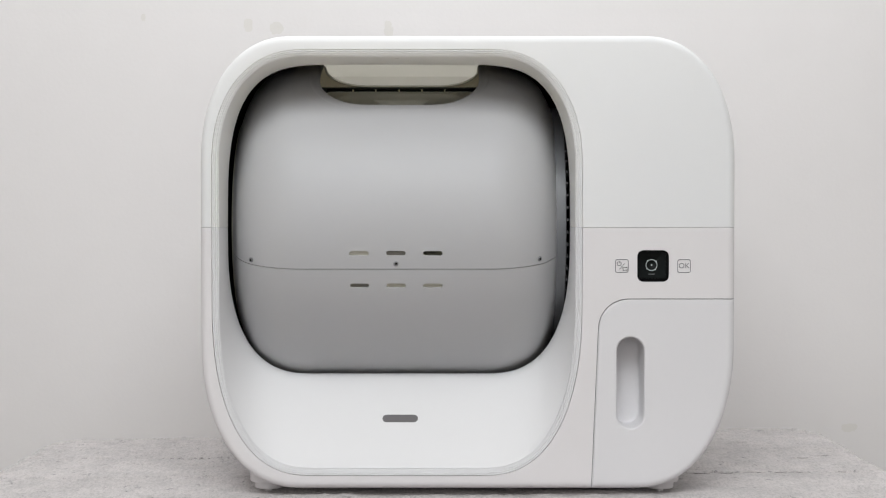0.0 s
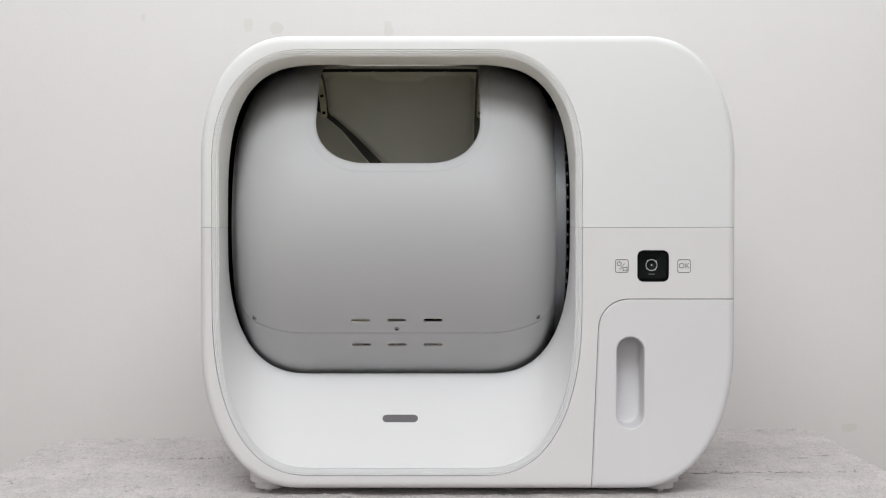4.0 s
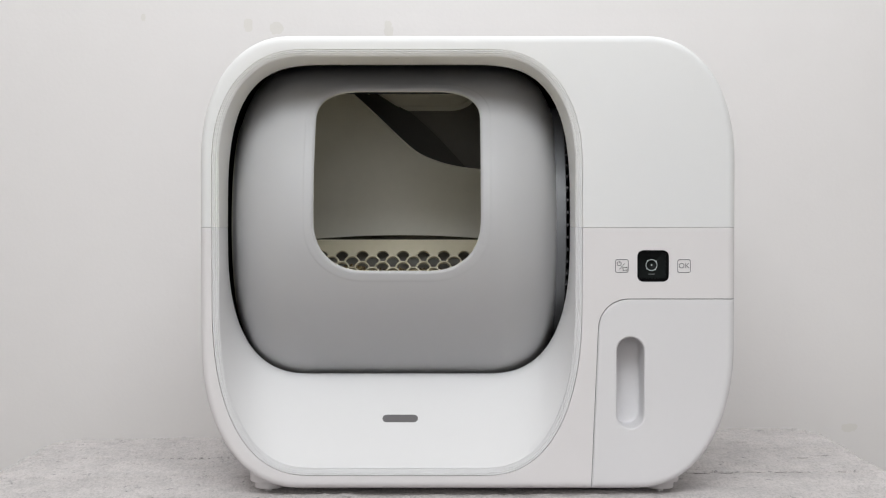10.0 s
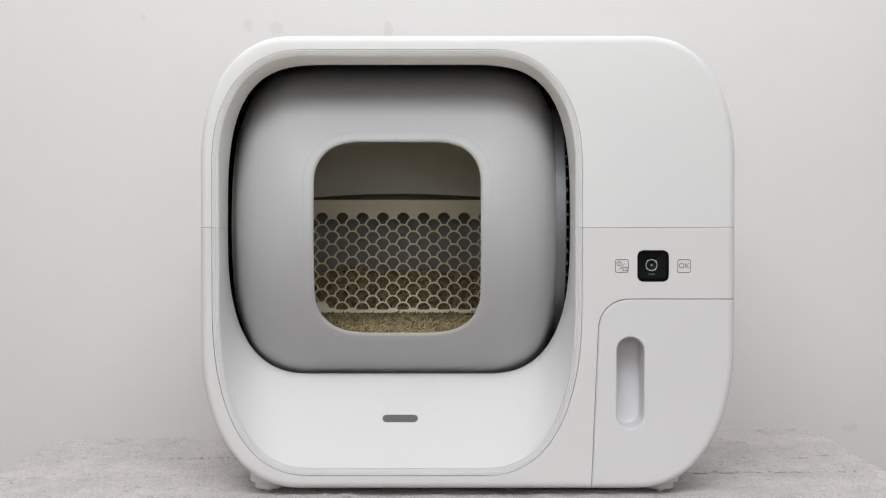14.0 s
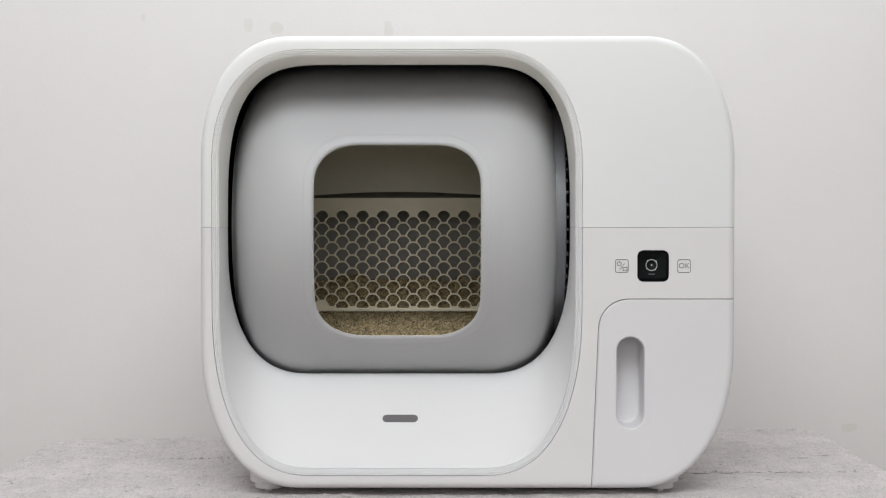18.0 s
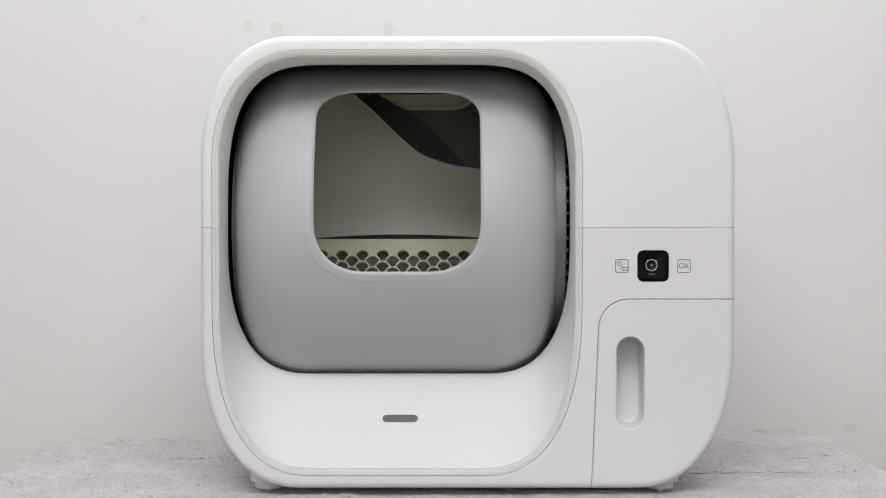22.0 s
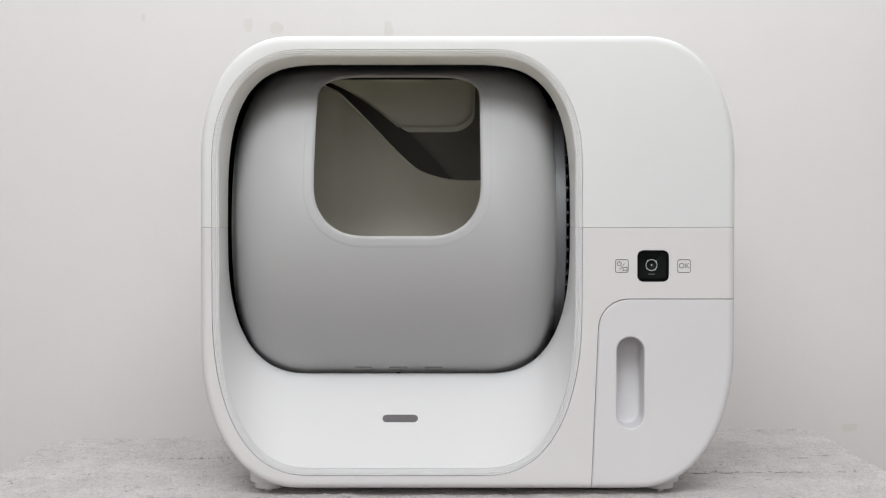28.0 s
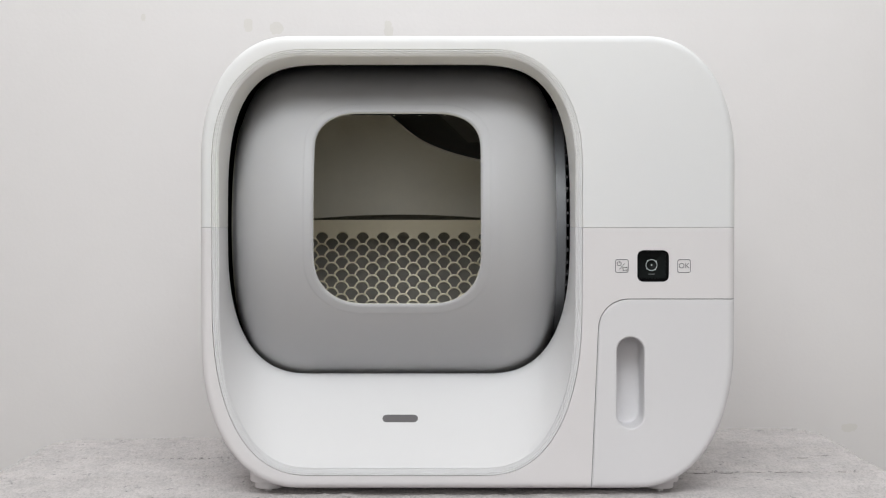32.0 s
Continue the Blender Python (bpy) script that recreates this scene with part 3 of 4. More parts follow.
def radius(u):
    """The drum's radius at the distance u from its middle, along its axis."""
    q = max(0.0, abs(u) - 0.11)
    tip = max(0.0, (abs(u) - 0.172) / 0.027)
    return R - 0.094 * (1 - math.sqrt(max(0.0, 1 - (q / 0.098) ** 2))) - 0.017 * tip * tip


def on_drum(u, deg, dr=0.0):
    """A point of the drum's skin; deg from the front downwards, at the rest pose."""
    a = radians(deg)
    r = radius(u)
    e = 1e-4
    sl = (radius(abs(u) + e) - radius(max(0.0, abs(u) - e))) / (2 * e) * (1 if u >= 0 else -1)
    k = 1 / math.sqrt(1 + sl * sl)
    return Vector((u - dr * sl * k, -(r + dr * k) * math.cos(a), -(r + dr * k) * math.sin(a)))


UMAX = 0.199
DEG = R * math.pi / 180
WIN = [(x, z / DEG) for x, z in round_rect(-0.0962, 0.1015, -24.2 * DEG, 44.5 * DEG, 0.062, 0.062, 0.054, 0.054, n=2.25, k=14)]
SLOTS = [(x, d) for d in (98.7, 109.7) for x in (-0.0421, 0.0012, 0.0445)]


def drum_shell():
    us = [-0.19 + 0.38 * i / 42 for i in range(43)]
    us = [-UMAX, -0.1955, -0.194, -0.192] + us + [0.192, 0.194, 0.1955, UMAX]
    win = resample([(x, d * DEG) for x, d in WIN], 260)
    loops = [win]
    rims = [inset(win, -k) for k in (0.0008, 0.0016, 0.003, 0.005, 0.008, 0.0104, 0.0110, 0.0116, 0.0122, 0.0128, 0.0138, 0.016)]
    loops += rims
    holes = [hcapsule(x, d * DEG, 0.0230, 0.0056) for x, d in SLOTS]
    loops += holes
    for entrance, d0, d1 in ((True, -75.9, 103.84), (False, 104.16, 284.0)):
        grid = [(u, (d0 + (d1 - d0) * j / 60) * DEG) for j in range(61) for u in us]
        lines = [[(u, d0 * DEG) for u in us], [(u, d1 * DEG) for u in us]]
        grid = [g for g in grid if not inside(*g, rims[-1])]
        use = loops if entrance else holes
        v, f = triangulate(use, lines, grid)
        keep = []
        for t in f:
            cx, cz = (sum(v[i][k] for i in t) / len(t) for k in (0, 1))
            if not d0 * DEG < cz < d1 * DEG or inside(cx, cz, win) or any(inside(cx, cz, h) for h in holes):
                continue
            keep.append(tuple(t))
        W = np.array(win)
        pts = []
        for x, z in v:
            lift = 0.0
            d = float(np.hypot(W[:, 0] - x, W[:, 1] - z).min())
            if d < 0.016 and entrance:
                step = min(1.0, max(0.0, (0.0128 - d) / 0.0024))
                lift = 0.0003 * step * step * (3 - 2 * step) - 0.0009 * max(0.0, 1 - d / 0.0105) - 0.0013 * max(0.0, 1 - d / 0.003) ** 2
            pts.append(on_drum(x, z / DEG, lift))
        bm = tri_bm(pts, keep)
        bmesh.ops.recalc_face_normals(bm, faces=bm.faces)
        if sum(fc.normal.dot(fc.calc_center_median()) for fc in bm.faces) < 0:
            bmesh.ops.reverse_faces(bm, faces=bm.faces)
        thicken(bm, 0.003, 1)
        ob = part("shell", bm, GREY, drum)
        ob.data.materials.append(INNER)
        ob.data.materials.append(LINER)
        # opaque inner faces added at the shoulders, to keep light from glowing through
        for p in ob.data.polygons:
            if p.material_index == 1 and abs(p.center.x) > 0.128:
                p.material_index = 2
        sharp(ob, 40)
    # the collar that turns in round the entrance, deepest along its top
    def sink(d, t):
        top = min(1.0, max(0.0, (2 - d) / 20))
        return -(0.0016 + t * (0.0006 + 0.0012 * top * top * (3 - 2 * top)))

    rings = []
    for k in range(5):
        a = k / 4 * math.pi / 2
        rings.append([tuple(on_drum(x, z / DEG, -0.0013 - 0.0012 * math.sin(a))) for x, z in inset(win, -0.0014 + 0.0016 * (1 - math.cos(a)))])
    bm = loft_bm(rings)
    bmesh.ops.recalc_face_normals(bm, faces=bm.faces)
    sharp(part("entrance_collar", bm, GREY, drum), 50)
    sleeve = [[tuple(on_drum(x, z / DEG, sink(z / DEG, t) - 0.001)) for x, z in inset(win, 0.0002 + 0.0004 * t)] for t in (0.0, 0.3, 0.65, 1.0)]
    sleeve.append([tuple(on_drum(x, z / DEG, sink(z / DEG, 1.0) - 0.001)) for x, z in inset(win, -0.002)])
    bm = loft_bm(sleeve)
    bmesh.ops.recalc_face_normals(bm, faces=bm.faces)
    sharp(part("collar_sleeve", bm, LINER, drum, "beige-grey sleeve inside the drum's entrance"), 50)
    # end discs
    for s in (-1, 1):
        r = radius(UMAX) + 0.001
        rings = [[(s * (UMAX + d), -q * math.cos(a / 64 * 2 * math.pi), -q * math.sin(a / 64 * 2 * math.pi)) for a in range(64)]
                 for q, d in ((r, -0.002), (r - 0.004, 0.002), (0.02, 0.002))]
        part("end_disc", loft_bm(rings, caps=(False, True)), LINER, drum)
    # drive ring on one end, with a toothed rim
    rings = [[(u, -q * math.cos(a / 96 * 2 * math.pi), -q * math.sin(a / 96 * 2 * math.pi)) for a in range(96)]
             for q, u in ((0.125, 0.1920), (0.148, 0.1920), (0.1515, 0.1935), (0.1515, 0.2050), (0.150, 0.2060), (0.125, 0.2060))]
    sharp(part("drive_ring", loft_bm(rings), RINGGREY, drum), 35)
    bm = bmesh.new()
    for k in range(62):
        t = box_bm(0.2055, 0.2085, -0.1505, -0.138, -0.0017, 0.0017, 0.0005, seg=1)
        t.transform(Matrix.Rotation(k / 62 * 2 * math.pi, 4, "X"))
        me = bpy.data.meshes.new("t")
        t.to_mesh(me)
        t.free()
        bm.from_mesh(me)
        bpy.data.meshes.remove(me)
    part("gear_teeth", bm, TOOTH, drum, smooth=False)
    for u, d in ((-0.1714, 102.3), (0.0012, 102.15), (0.1714, 101.9)):
        m = on_drum(u, d, 0.0005)
        nrm = (on_drum(u, d, 0.01) - on_drum(u, d, 0)).normalized()
        q = nrm.to_track_quat("Z", "Y").to_matrix().to_4x4()
        rings = [[(r * math.cos(a / 14 * 2 * math.pi), r * math.sin(a / 14 * 2 * math.pi), z) for a in range(14)] for r, z in ((0.0031, -0.001), (0.0031, 0.0), (0.0026, 0.0004), (0.0013, 0.0004), (0.0010, -0.0012))]
        bm = loft_bm(rings, caps=(False, True))
        bm.transform(Matrix.Translation(m) @ q)
        screw = part("screw", bm, METAL, drum)
        dot = loft_bm([[(r * math.cos(a / 12 * 2 * math.pi), r * math.sin(a / 12 * 2 * math.pi), 0.0007) for a in range(12)] for r in (0.0013, 0.0006)], caps=(False, True))
        dot.transform(Matrix.Translation(m) @ q)
        part("screw_socket", dot, DARK, screw, "dark socket of the screw")


drum_shell()


def arc_panel(name, r, d0, d1, u0, u1, mat, edge=None, thick=0.003, nu=40, nd=40, label=""):
    """A curved panel inside the drum, between two angles; edge(u) may give the second angle."""
    bm = bmesh.new()
    rows = []
    for i in range(nu + 1):
        u = u0 + (u1 - u0) * i / nu
        e1 = edge(u) if edge else d1
        row = []
        for j in range(nd + 1):
            a = d0 + (e1 - d0) * j / nd
            q = min(r(u, a) if callable(r) else r, radius(u) - 0.0045)
            row.append(bm.verts.new((u, -q * math.cos(radians(a)), -q * math.sin(radians(a)))))
        rows.append(row)
    for a, b in zip(rows, rows[1:]):
        for j in range(nd):
            bm.faces.new((a[j], a[j + 1], b[j + 1], b[j]))
    bmesh.ops.recalc_face_normals(bm, faces=bm.faces)
    thicken(bm, thick)
    return sharp(part(name, bm, mat, drum, label), 50)


def on_arc(u, arc, r):
    """A point at the radius r inside the drum; arc in metres on the drum's skin."""
    q = min(r, radius(u) - 0.007)
    a = arc / R
    return (u, -q * math.cos(a), -q * math.sin(a))


def curved_plate(name, outline, r, thick, mat, label="", step=0.008):
    """A plate with the given outline (u, degrees) bent round the drum's axis."""
    lp = [(u, d * DEG) for u, d in outline]
    us, ds = [p[0] for p in lp], [p[1] for p in lp]
    grid = [(min(us) + step * i, min(ds) + step * j) for i in range(1, int((max(us) - min(us)) / step)) for j in range(1, int((max(ds) - min(ds)) / step))]
    grid = [g for g in grid if inside(*g, inset(lp, 0.002))]
    v, f = triangulate([lp], (), grid)
    keep = [tuple(t) for t in f if inside(sum(v[i][0] for i in t) / len(t), sum(v[i][1] for i in t) / len(t), lp)]
    bm = tri_bm([on_arc(a, b, r) for a, b in v], keep)
    bmesh.ops.recalc_face_normals(bm, faces=bm.faces)
    if sum(fc.normal.dot(Vector((0, fc.calc_center_median().y, fc.calc_center_median().z))) for fc in bm.faces) > 0:
        bmesh.ops.reverse_faces(bm, faces=bm.faces)
    thicken(bm, thick)
    return sharp(part(name, bm, mat, drum, label), 50)


def rear_liner():
    """The liner over the sieve; its upper edge sweeps down and inwards in an S."""
    bm = bmesh.new()
    rows = []
    for i in range(61):
        u = -0.160 + 0.320 * i / 60
        d1 = 251.6 + 340 * 0.008 * math.log(1 + math.exp(min(40.0, (0.022 - u) / 0.008))) + 5 * (max(0.0, u - 0.05) / 0.05) ** 2
        r1 = min(0.196, 0.1533 - 0.505 * u)
        row = []
        for j in range(31):
            t = j / 30
            k = t * t * (3 - 2 * t)
            d0 = 201.7 + 1.5 * (1 - (u / 0.1) ** 2)
            a = radians(d0 + (d1 - d0) * t)
            q = min(0.140 + (r1 - 0.140) * k, radius(u) - 0.012)
            row.append(bm.verts.new((u, -q * math.cos(a), -q * math.sin(a))))
        rows.append(row)
    for a, b in zip(rows, rows[1:]):
        for j in range(30):
            bm.faces.new((a[j], a[j + 1], b[j + 1], b[j]))
    bmesh.ops.recalc_face_normals(bm, faces=bm.faces)
    thicken(bm, 0.003)
    sharp(part("liner", bm, LINER, drum, "smooth beige-grey inner liner with a curved edge"), 50)


def sieve():
    """A flat plate with rows of fan-shaped holes, like fish scales."""
    yb, ztop, zbot = 0.123, 0.0452, -0.1085
    px, pz, rin, rout = 0.0280, 0.0089, 0.0088, 0.0107
    plate = [(-0.158, zbot), (0.158, zbot), (0.158, ztop), (-0.158, ztop)]
    loops = [plate]
    z, row = 0.0280 - rin, 0
    while z > zbot - 0.004:
        for c in range(-6, 7):
            cx = 0.0017 + c * px + (px / 2 if row % 2 else 0)
            if abs(cx) > 0.145:
                continue
            others = [(cx - px / 2, z - pz), (cx + px / 2, z - pz), (cx, z - 2 * pz)]
            pts = []
            for k in range(26):
                a = k / 26 * 2 * math.pi
                dx, dz = math.cos(a), math.sin(a)
                t = rin
                for ox, oz in others:
                    ex, ez = ox - cx, oz - z
                    bq = ex * dx + ez * dz
                    disc = bq * bq - (ex * ex + ez * ez - rout * rout)
                    if disc > 0 and bq > 0:
                        t = min(t, bq - math.sqrt(disc))
                pts.append((cx + t * dx, max(zbot + 0.0025, z + t * dz)))
            pts = [p for q, p in zip(pts[-1:] + pts, pts) if math.hypot(p[0] - q[0], p[1] - q[1]) > 2e-4]
            clogged = row == 14 and c == -4
            if len(pts) > 6 and max(p[1] for p in pts) > zbot + 0.0045 and not clogged:
                loops.append(pts)
        z -= pz
        row += 1
    v, f = triangulate(loops)
    cells = {}
    for h in loops[1:]:
        cells.setdefault((round(sum(p[0] for p in h) / len(h) / 0.02), round(sum(p[1] for p in h) / len(h) / 0.02)), []).append(h)
    keep = []
    for t in f:
        x, zc = (sum(v[i][k] for i in t) / len(t) for k in (0, 1))
        gx, gz = round(x / 0.02), round(zc / 0.02)
        near = [h for i in (-1, 0, 1) for j in (-1, 0, 1) for h in cells.get((gx + i, gz + j), ())]
        if inside(x, zc, plate) and not any(inside(x, zc, h) for h in near):
            keep.append(tuple(t))
    bm = tri_bm([(a, yb, b) for a, b in v], keep)
    bmesh.ops.recalc_face_normals(bm, faces=bm.faces)
    if sum(fc.normal.y for fc in bm.faces) > 0:
        bmesh.ops.reverse_faces(bm, faces=bm.faces)
    thicken(bm, 0.004)
    part("sieve", bm, CREAM, drum, "cream plastic sieve with rows of fish-scale holes", smooth=False)
    part("sieve_lip", box_bm(-0.157, 0.157, yb - 0.005, yb + 0.005, zbot - 0.0028, zbot + 0.0005, 0.0012), CREAM, drum)
    part("sieve_ledge", box_bm(-0.157, 0.157, yb + 0.0045, yb + 0.014, ztop - 0.004, ztop - 0.001, 0.001), CREAM, drum)


def drum_inside():
    # the darker charcoal puts the shade beside the lid into the wall's colour
    arc_panel("back_wall", 0.2030, 222, 335.6, -0.165, 0.165, SHADED_CHARCOAL, None, 0.0010)
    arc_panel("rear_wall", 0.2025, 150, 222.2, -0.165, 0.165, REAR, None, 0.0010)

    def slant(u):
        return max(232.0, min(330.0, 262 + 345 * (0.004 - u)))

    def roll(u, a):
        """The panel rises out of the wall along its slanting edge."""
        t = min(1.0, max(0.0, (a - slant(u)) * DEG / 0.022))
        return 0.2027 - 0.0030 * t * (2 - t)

    # a lighter copy of the wall, for the side that shade doesn't reach
    arc_panel("lit_wall_panel", roll, 333.6, 232, -0.125, 0.125, CHARCOAL, slant, 0.0006, 60, 70)
    rear_liner()
    sieve()
    # near-black strip added behind the shell seam, standing in for the gap's shade
    arc_panel("seam_shade_strip", R - 0.005, 103.0, 105.0, -0.19, 0.19, DARK, None, 0.001, 40, 4)
    for u, d, m in ((-0.0421, 98.7, LINER), (0.0012, 98.7, CHARCOAL), (-0.0421, 109.7, CHARCOAL), (0.0012, 109.7, LINER), (0.0445, 109.7, LINER)):
        o = hcapsule(u, d * DEG, 0.027, 0.009)
        curved_plate("slot_backing", [(a, b / DEG) for a, b in o], R - 0.0065, 0.001, m)
    # the lid's lower left side runs parallel to the liner's sweeping edge
    box = round_rect(-0.101, 0.100, 261.3 * DEG, 334.2 * DEG, 0.006, 0.006, 0.036, 0.036)

    def sweep(u):
        return (260.8 + 345 * 0.005 * math.log(1 + math.exp(min(40.0, (0.004 - u) / 0.005)))) * DEG

    lid = [(u, max(a, min(sweep(u) + 0.005 * min(1.0, max(0.0, (0.004 - u) / 0.02)), 303 * DEG))) for u, a in resample(box, 220)]
    curved_plate("inner_lid", [(u, a / DEG) for u, a in lid], 0.1983, 0.001, LID, "beige-grey rounded inner lid with a raised grip")
    # its raised middle field, with large round corners
    field = round_rect(-0.097, 0.0945, 264.8 * DEG, 332.2 * DEG, 0.042, 0.050, 0.034, 0.034)
    field = [(u, max(a, min(sweep(u) + 0.003 + 0.004 * min(1.0, max(0.0, (u - 0.004) / 0.02)), 304 * DEG))) for u, a in resample(field, 220)]
    rings = [[on_arc(u, a, q) for u, a in inset(field, i)] for i, q in ((-0.004, 0.1985), (-0.002, 0.1975), (0.0, 0.1962), (0.003, 0.1950), (0.007, 0.1947))]
    bm = loft_bm(rings)
    bmesh.ops.recalc_face_normals(bm, faces=bm.faces)
    part("lid_edge", bm, LID, drum)
    curved_plate("lid_field", [(u, a / DEG) for u, a in inset(field, 0.0065)], 0.1947, 0.002, LID)
    # grip: a low bar with sloping ends
    o = [(-0.0375, 322.5 * DEG), (0.0390, 322.5 * DEG), (0.0390, 330.0 * DEG), (-0.0375, 330.0 * DEG)]
    i2 = [(-0.0260, 324.0 * DEG), (0.0260, 324.0 * DEG), (0.0260, 328.5 * DEG), (-0.0260, 328.5 * DEG)]
    bm = loft_bm([[on_arc(u, a, 0.1950) for u, a in o], [on_arc(u, a, 0.1898) for u, a in i2]], caps=(False, True))
    bmesh.ops.recalc_face_normals(bm, faces=bm.faces)
    # the end faces are cream: the light they catch is put into colour
    for f in bm.faces:
        f.material_index = int(abs(f.normal.x) > 0.4)
    part("lid_grip", bm, LID, drum, smooth=False).data.materials.append(CREAM)
    # a near-black plate in place of the shaded slit above the lid, and the ribs across it
    curved_plate("slit_shade", [(-0.100, 334.3), (0.102, 334.3), (0.102, 335.6), (-0.100, 335.6)], 0.1998, 0.0008, DARK)
    for u in (-0.065, -0.0343, -0.0028, 0.028, 0.0588):
        curved_plate("slit_rib", [(u - 0.001, 333.8), (u + 0.001, 333.8), (u + 0.001, 335.6), (u - 0.001, 335.6)], 0.1990, 0.0015, CREAM)
    for u in (-0.1065, 0.1070):
        o = round_rect(u - 0.0042, u + 0.0042, 296 * DEG, 334 * DEG, 0.003, 0.003, 0.003, 0.003, k=4)
        curved_plate("bracket", [(x, a / DEG) for x, a in resample(o, 80)], 0.190, 0.002, CREAM, "narrow cream bracket with two dark screws", 0.004)
        for d in (299.5, 312.0):
            c = Vector(on_arc(u, d * DEG, 0.1885))
            n = Vector((0, -c.y, -c.z)).normalized()
            bm = loft_bm([[(r * math.cos(a / 10 * 2 * math.pi), r * math.sin(a / 10 * 2 * math.pi), h) for a in range(10)] for r, h in ((0.0022, -0.002), (0.0022, 0.0003), (0.0016, 0.0008))], caps=(False, True))
            bm.transform(Matrix.Translation(c) @ n.to_track_quat("Z", "Y").to_matrix().to_4x4())
            part("bracket_screw", bm, DARK, drum)


drum_inside()


# ---- the litter inside ----
def litter():
    beds = []
    for label in ("heap of beige-grey rod-shaped cat litter pellets", "beige-grey litter pellets heaped behind the cream sieve"):
        bed = new("cat_litter")
        bed.location = (XD, YD, ZD)
        beds.append(tagged(bed, label, "cat litter", kind="stuff"))
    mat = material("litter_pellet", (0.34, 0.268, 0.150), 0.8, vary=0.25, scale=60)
    # the heap's darker brown holds the shade between the pellets
    deep = material("litter_gap_shade", (0.17, 0.135, 0.075), 0.9, vary=0.3, scale=60)
    nt = mat.node_tree
    g = nt.nodes.new("ShaderNodeNewGeometry")
    hs = nt.nodes.new("ShaderNodeHueSaturation")
    mr = nt.nodes.new("ShaderNodeMapRange")
    mr.inputs["To Min"].default_value, mr.inputs["To Max"].default_value = 0.45, 1.45
    b = nt.nodes["Principled BSDF"]
    src = b.inputs["Base Color"].links[0].from_socket
    nt.links.new(g.outputs["Random Per Island"], mr.inputs["Value"])
    nt.links.new(mr.outputs[0], hs.inputs["Value"])
    nt.links.new(src, hs.inputs["Color"])
    nt.links.new(hs.outputs[0], b.inputs["Base Color"])

    rnd = random.Random(5)

    def level(y):
        return -0.1188 - 0.10 * (0.125 - y)

    def crest(u):
        return -0.0705 + 0.009 * noise.noise((u * 22, 3.0, 1.0)) + 0.006 * noise.noise((u * 70, 8.0, 1.0))

    def surface(bed, y0, y1, height, cols):
        """The body of a heap, kept within the drum."""
        bm = bmesh.new()
        rows = []
        for i in range(41):
            u = -0.150 + 0.300 * i / 40
            row = []
            for j in range(cols + 1):
                y = y0 + (y1 - y0) * j / cols
                z = height(u, y) - 0.003 + 0.002 * noise.noise((u * 60, y * 60, 0))
                over = max(1.0, math.hypot(y, z) / (radius(u) - 0.007))
                row.append(bm.verts.new((u, y / over, z / over)))
            rows.append(row)
        for a, c in zip(rows, rows[1:]):
            for j in range(cols):
                bm.faces.new((a[j], a[j + 1], c[j + 1], c[j]))
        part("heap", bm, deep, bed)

    def pellets(bed, count, place, spread):
        verts, faces = [], []
        for n in range(count):
            u = rnd.uniform(-0.125, 0.125)
            y, z = place(u)
            if math.hypot(y, z) > radius(u) - 0.009:
                continue
            L, r = rnd.uniform(0.006, 0.013), rnd.uniform(0.0008, 0.0012)
            d = Vector((rnd.gauss(0, 1), rnd.gauss(0, spread[0]), rnd.gauss(0, spread[1]))).normalized()
            s = d.orthogonal().normalized()
            q = d.cross(s)
            n0 = len(verts)
            c = Vector((u, y, z))
            for e in (-1, 1):
                for k in range(5):
                    a = k / 5 * 2 * math.pi
                    verts.append(tuple(c + d * (e * L / 2) + s * (r * math.cos(a)) + q * (r * math.sin(a))))
            for k in range(5):
                faces.append((n0 + k, n0 + (k + 1) % 5, n0 + 5 + (k + 1) % 5, n0 + 5 + k))
            faces += [tuple(n0 + k for k in range(4, -1, -1)), tuple(n0 + 5 + k for k in range(5))]
        me = bpy.data.meshes.new("pellets")
        me.from_pydata(verts, [], faces)
        me.materials.append(mat)
        new("pellets", me).parent = bed

    def in_bed(u):
        y = rnd.uniform(-0.13, 0.125)
        return y, level(y) + rnd.uniform(-0.002, 0.0025)

    def in_face(u):
        return rnd.uniform(0.1315, 0.1350), rnd.uniform(-0.136, crest(u))

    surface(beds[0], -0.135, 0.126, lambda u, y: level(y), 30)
    pellets(beds[0], 8000, in_bed, (1, 0.6))
    # what has passed the sieve stands in a steep face behind it
    surface(beds[1], 0.1350, 0.189, lambda u, y: crest(u) - 0.10 * (y - 0.131), 8)
    bm = bmesh.new()
    face = [[bm.verts.new((u, 0.1355 + 0.002 * noise.noise((i * 0.9, j * 0.9, 4)), crest(u) - 0.003 - 0.0058 * j)) for j in range(14)] for i, u in enumerate(-0.150 + 0.005 * k for k in range(61))]
    for a, c in zip(face, face[1:]):
        for j in range(13):
            bm.faces.new((a[j], a[j + 1], c[j + 1], c[j]))
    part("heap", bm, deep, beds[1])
    pellets(beds[1], 10500, in_face, (0.15, 1))
    return beds


LITTER, SIFTED = litter()


# ---- small details ----
def sensor_window():
    """The long grey sensor window in the sloping apron."""
    o = hcapsule(0.0, 0.0, 0.0425, 0.0105, 10)
    w = part("sensor_window", loft_bm([[(x, 0.0020, z) for x, z in o], [(x, -0.0003, z) for x, z in o], [(x, -0.0005, z) for x, z in inset(o, 0.0004)]], caps=(False, True)), SENSOR, machine, "small grey pill-shaped sensor window")
    return sharp(w, 40)


SENS = sensor_window()
SENS.matrix_basis = pose(-0.0512, 0.0440, 0.0867, -38.5)


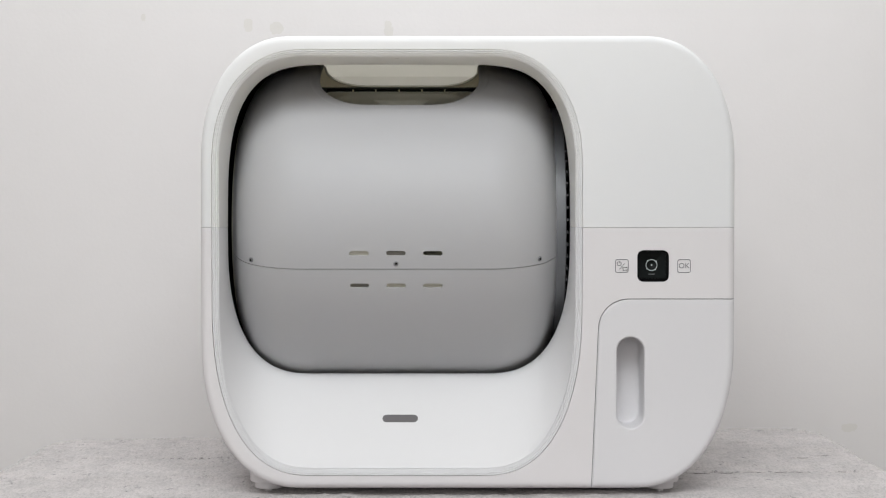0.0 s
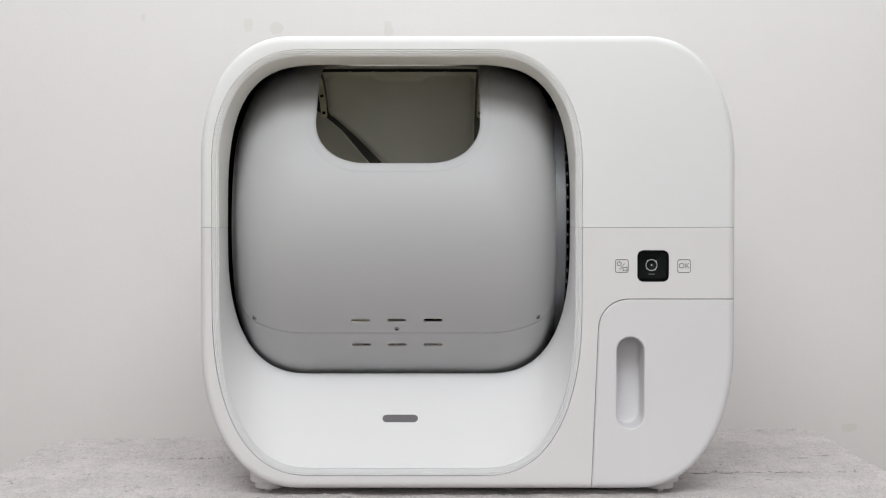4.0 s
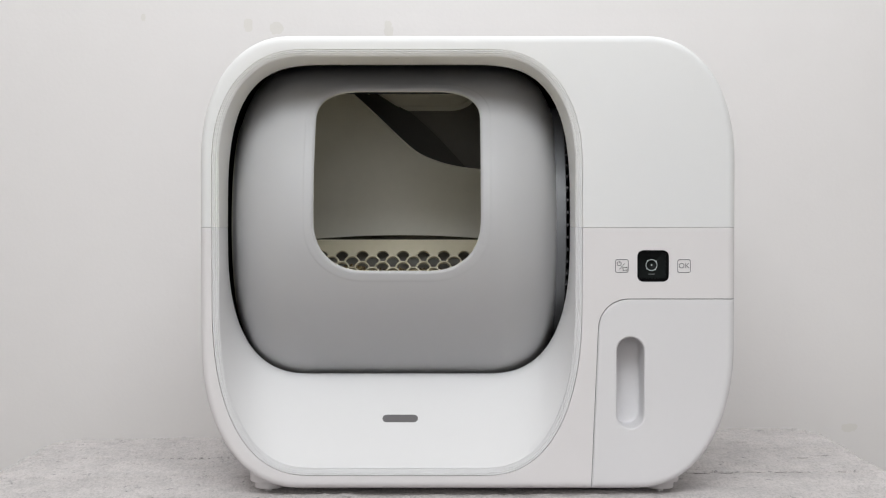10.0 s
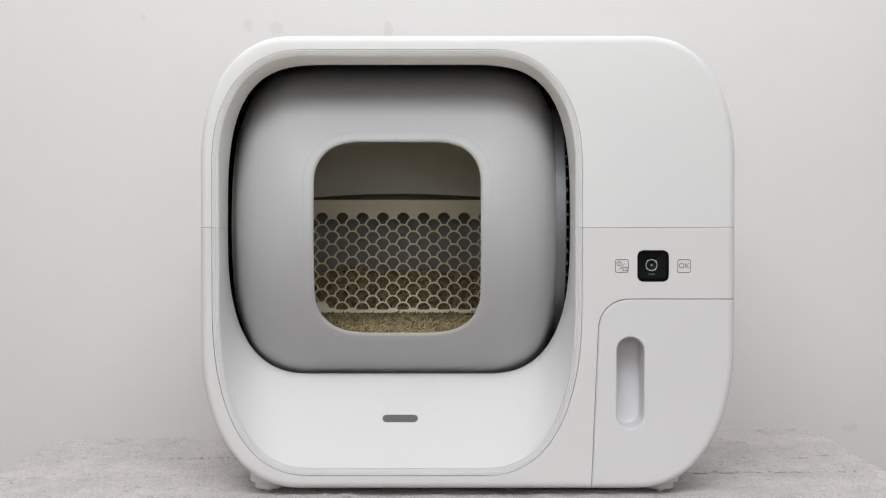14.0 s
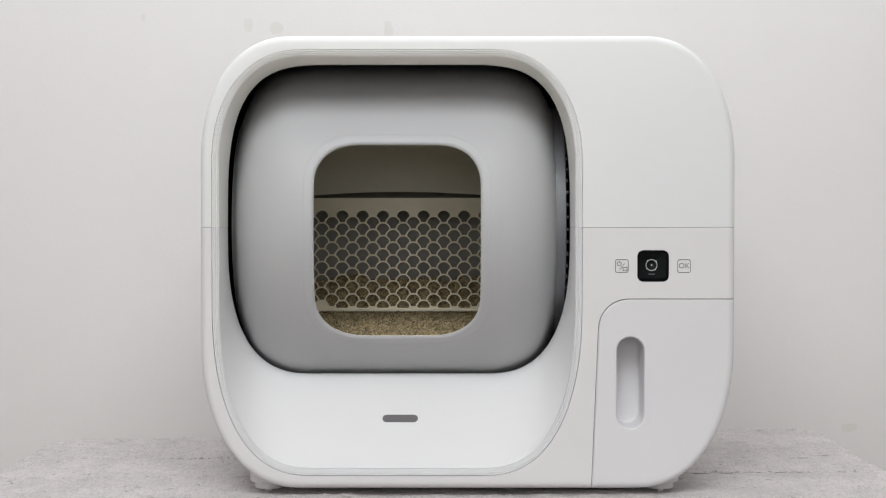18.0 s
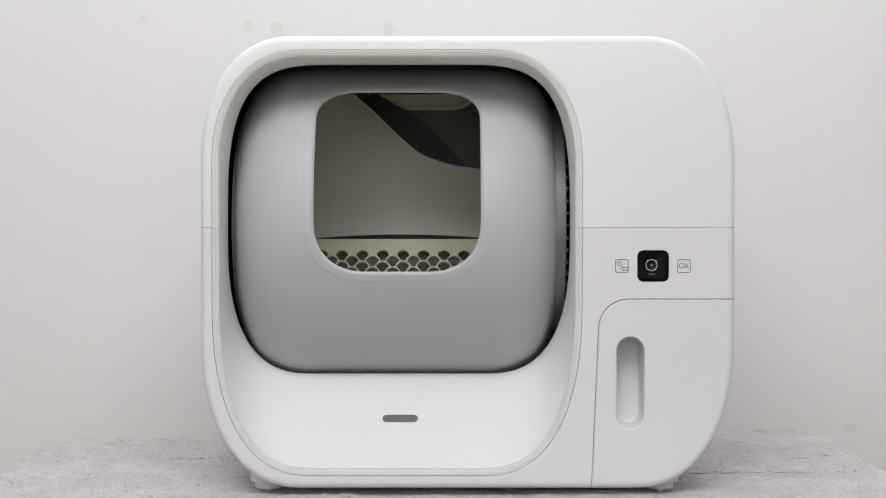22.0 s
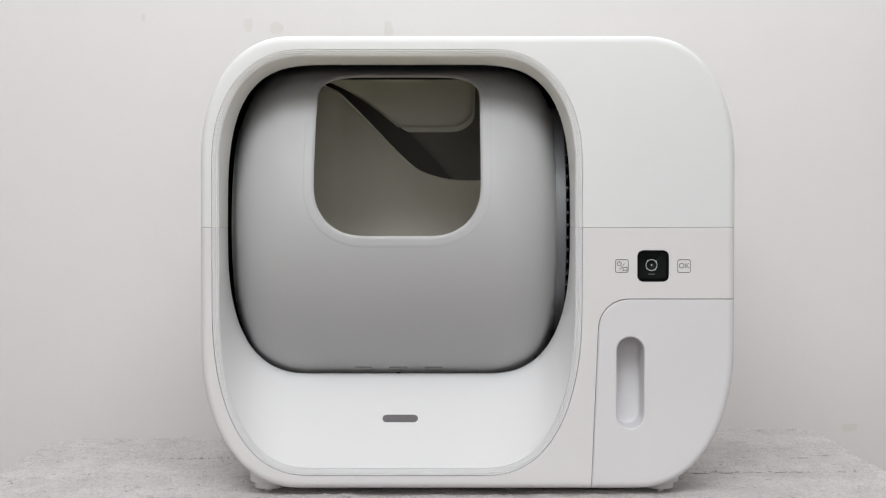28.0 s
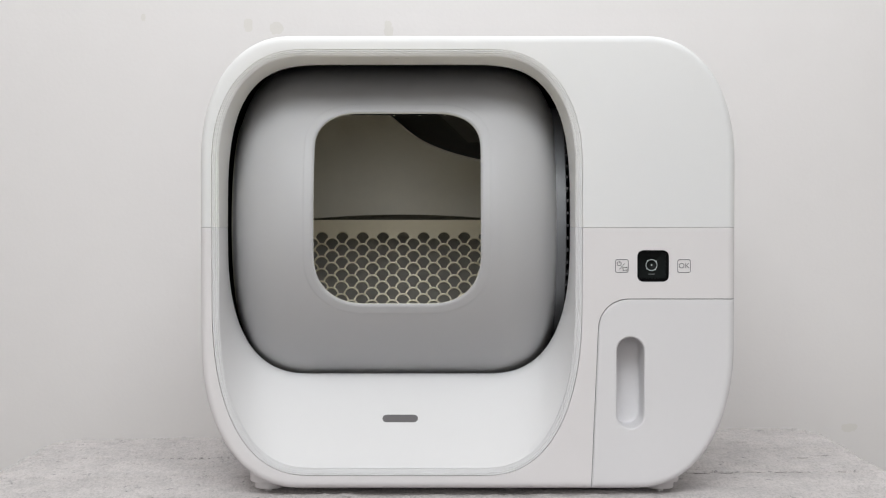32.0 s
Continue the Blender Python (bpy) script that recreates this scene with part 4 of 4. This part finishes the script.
def wall_marks():
    rnd = random.Random(3)
    marks = []
    for x, z, w, h in ((-0.317, 0.640, 0.008, 0.011), (-0.271, 0.634, 0.011, 0.010), (-0.0895, 0.640, 0.006, 0.007), (-0.0885, 0.630, 0.008, 0.010), (-0.488, 0.652, 0.004, 0.006), (0.665, -0.018, 0.014, 0.007)):
        bm = bmesh.new()
        c = [bm.verts.new((x + w * (0.75 + 0.35 * rnd.random()) * math.copysign(abs(math.cos(a)) ** 0.7, math.cos(a)), 0.74996 - 0.00002 * len(marks), z + h * (0.75 + 0.35 * rnd.random()) * math.copysign(abs(math.sin(a)) ** 0.7, math.sin(a))))
             for a in (i / 20 * 2 * math.pi for i in range(20))]
        bm.faces.new(c)
        bmesh.ops.recalc_face_normals(bm, faces=bm.faces)
        marks.append(x)
        tagged(part("wall_mark", bm, STAIN, None), "faint grey scuff mark on the wall", "stain", group="marks on the wall", kind="structure")


wall_marks()


# ---- what moves ----
def motions():
    speed = 6.04

    def turned(tau):
        return pose(XD, YD, ZD, speed * (tau - 14.87))

    rows = [(0.0, 0.0), (4.0, 4.0), (8.0, 8.0), (12.0, 12.0), (14.0, 14.0), (14.5, 14.5), (14.9, 14.83), (15.2, 14.87), (17.1, 14.87), (17.5, 14.68), (18.0, 14.2),
            (19.0, 13.15), (20.0, 12.13), (21.0, 11.07), (22.0, 10.06), (23.0, 9.07), (23.5, 8.53), (24.0, 8.31), (24.5, 7.75), (24.9, 7.53), (25.5, 7.53), (27.2, 7.53), (27.5, 7.67),
            (28.0, 8.08), (28.5, 8.53), (29.0, 9.04), (30.0, 10.0), (31.0, 11.0), (32.0, 11.97)]
    walk(drum, [(t, turned(tau)) for t, tau in rows])
    # the heap piles up behind the sieve, then slides away as the drum turns back
    rest = [(0.0, -25), (9.0, -25), (11.0, -17), (13.0, -8), (14.9, 0), (17.1, 0), (19.0, -8), (21.0, -17), (23.0, -25), (28.5, -25), (30.0, -20.5), (31.0, -17), (32.0, -13)]
    walk(LITTER, [(t, pose(XD, YD, ZD, a)) for t, a in rest])
    lean = [(0.0, 2, 0), (10.0, 2.5, 0), (11.0, 4, 0), (12.0, 6.5, 0), (13.0, 5, 0), (14.0, 2, 0), (14.9, 0.3, 0), (17.1, 0, 0), (18.0, -3, 0), (18.5, -5.5, -0.001), (19.0, -9, -0.005), (19.5, -12.5, -0.014),
            (20.0, -17, -0.017), (20.5, -24, -0.012), (21.0, -27, 0), (32.0, -27, 0)]
    walk(SIFTED, [(t, pose(XD, YD, ZD + d, a)) for t, a, d in lean])


motions()
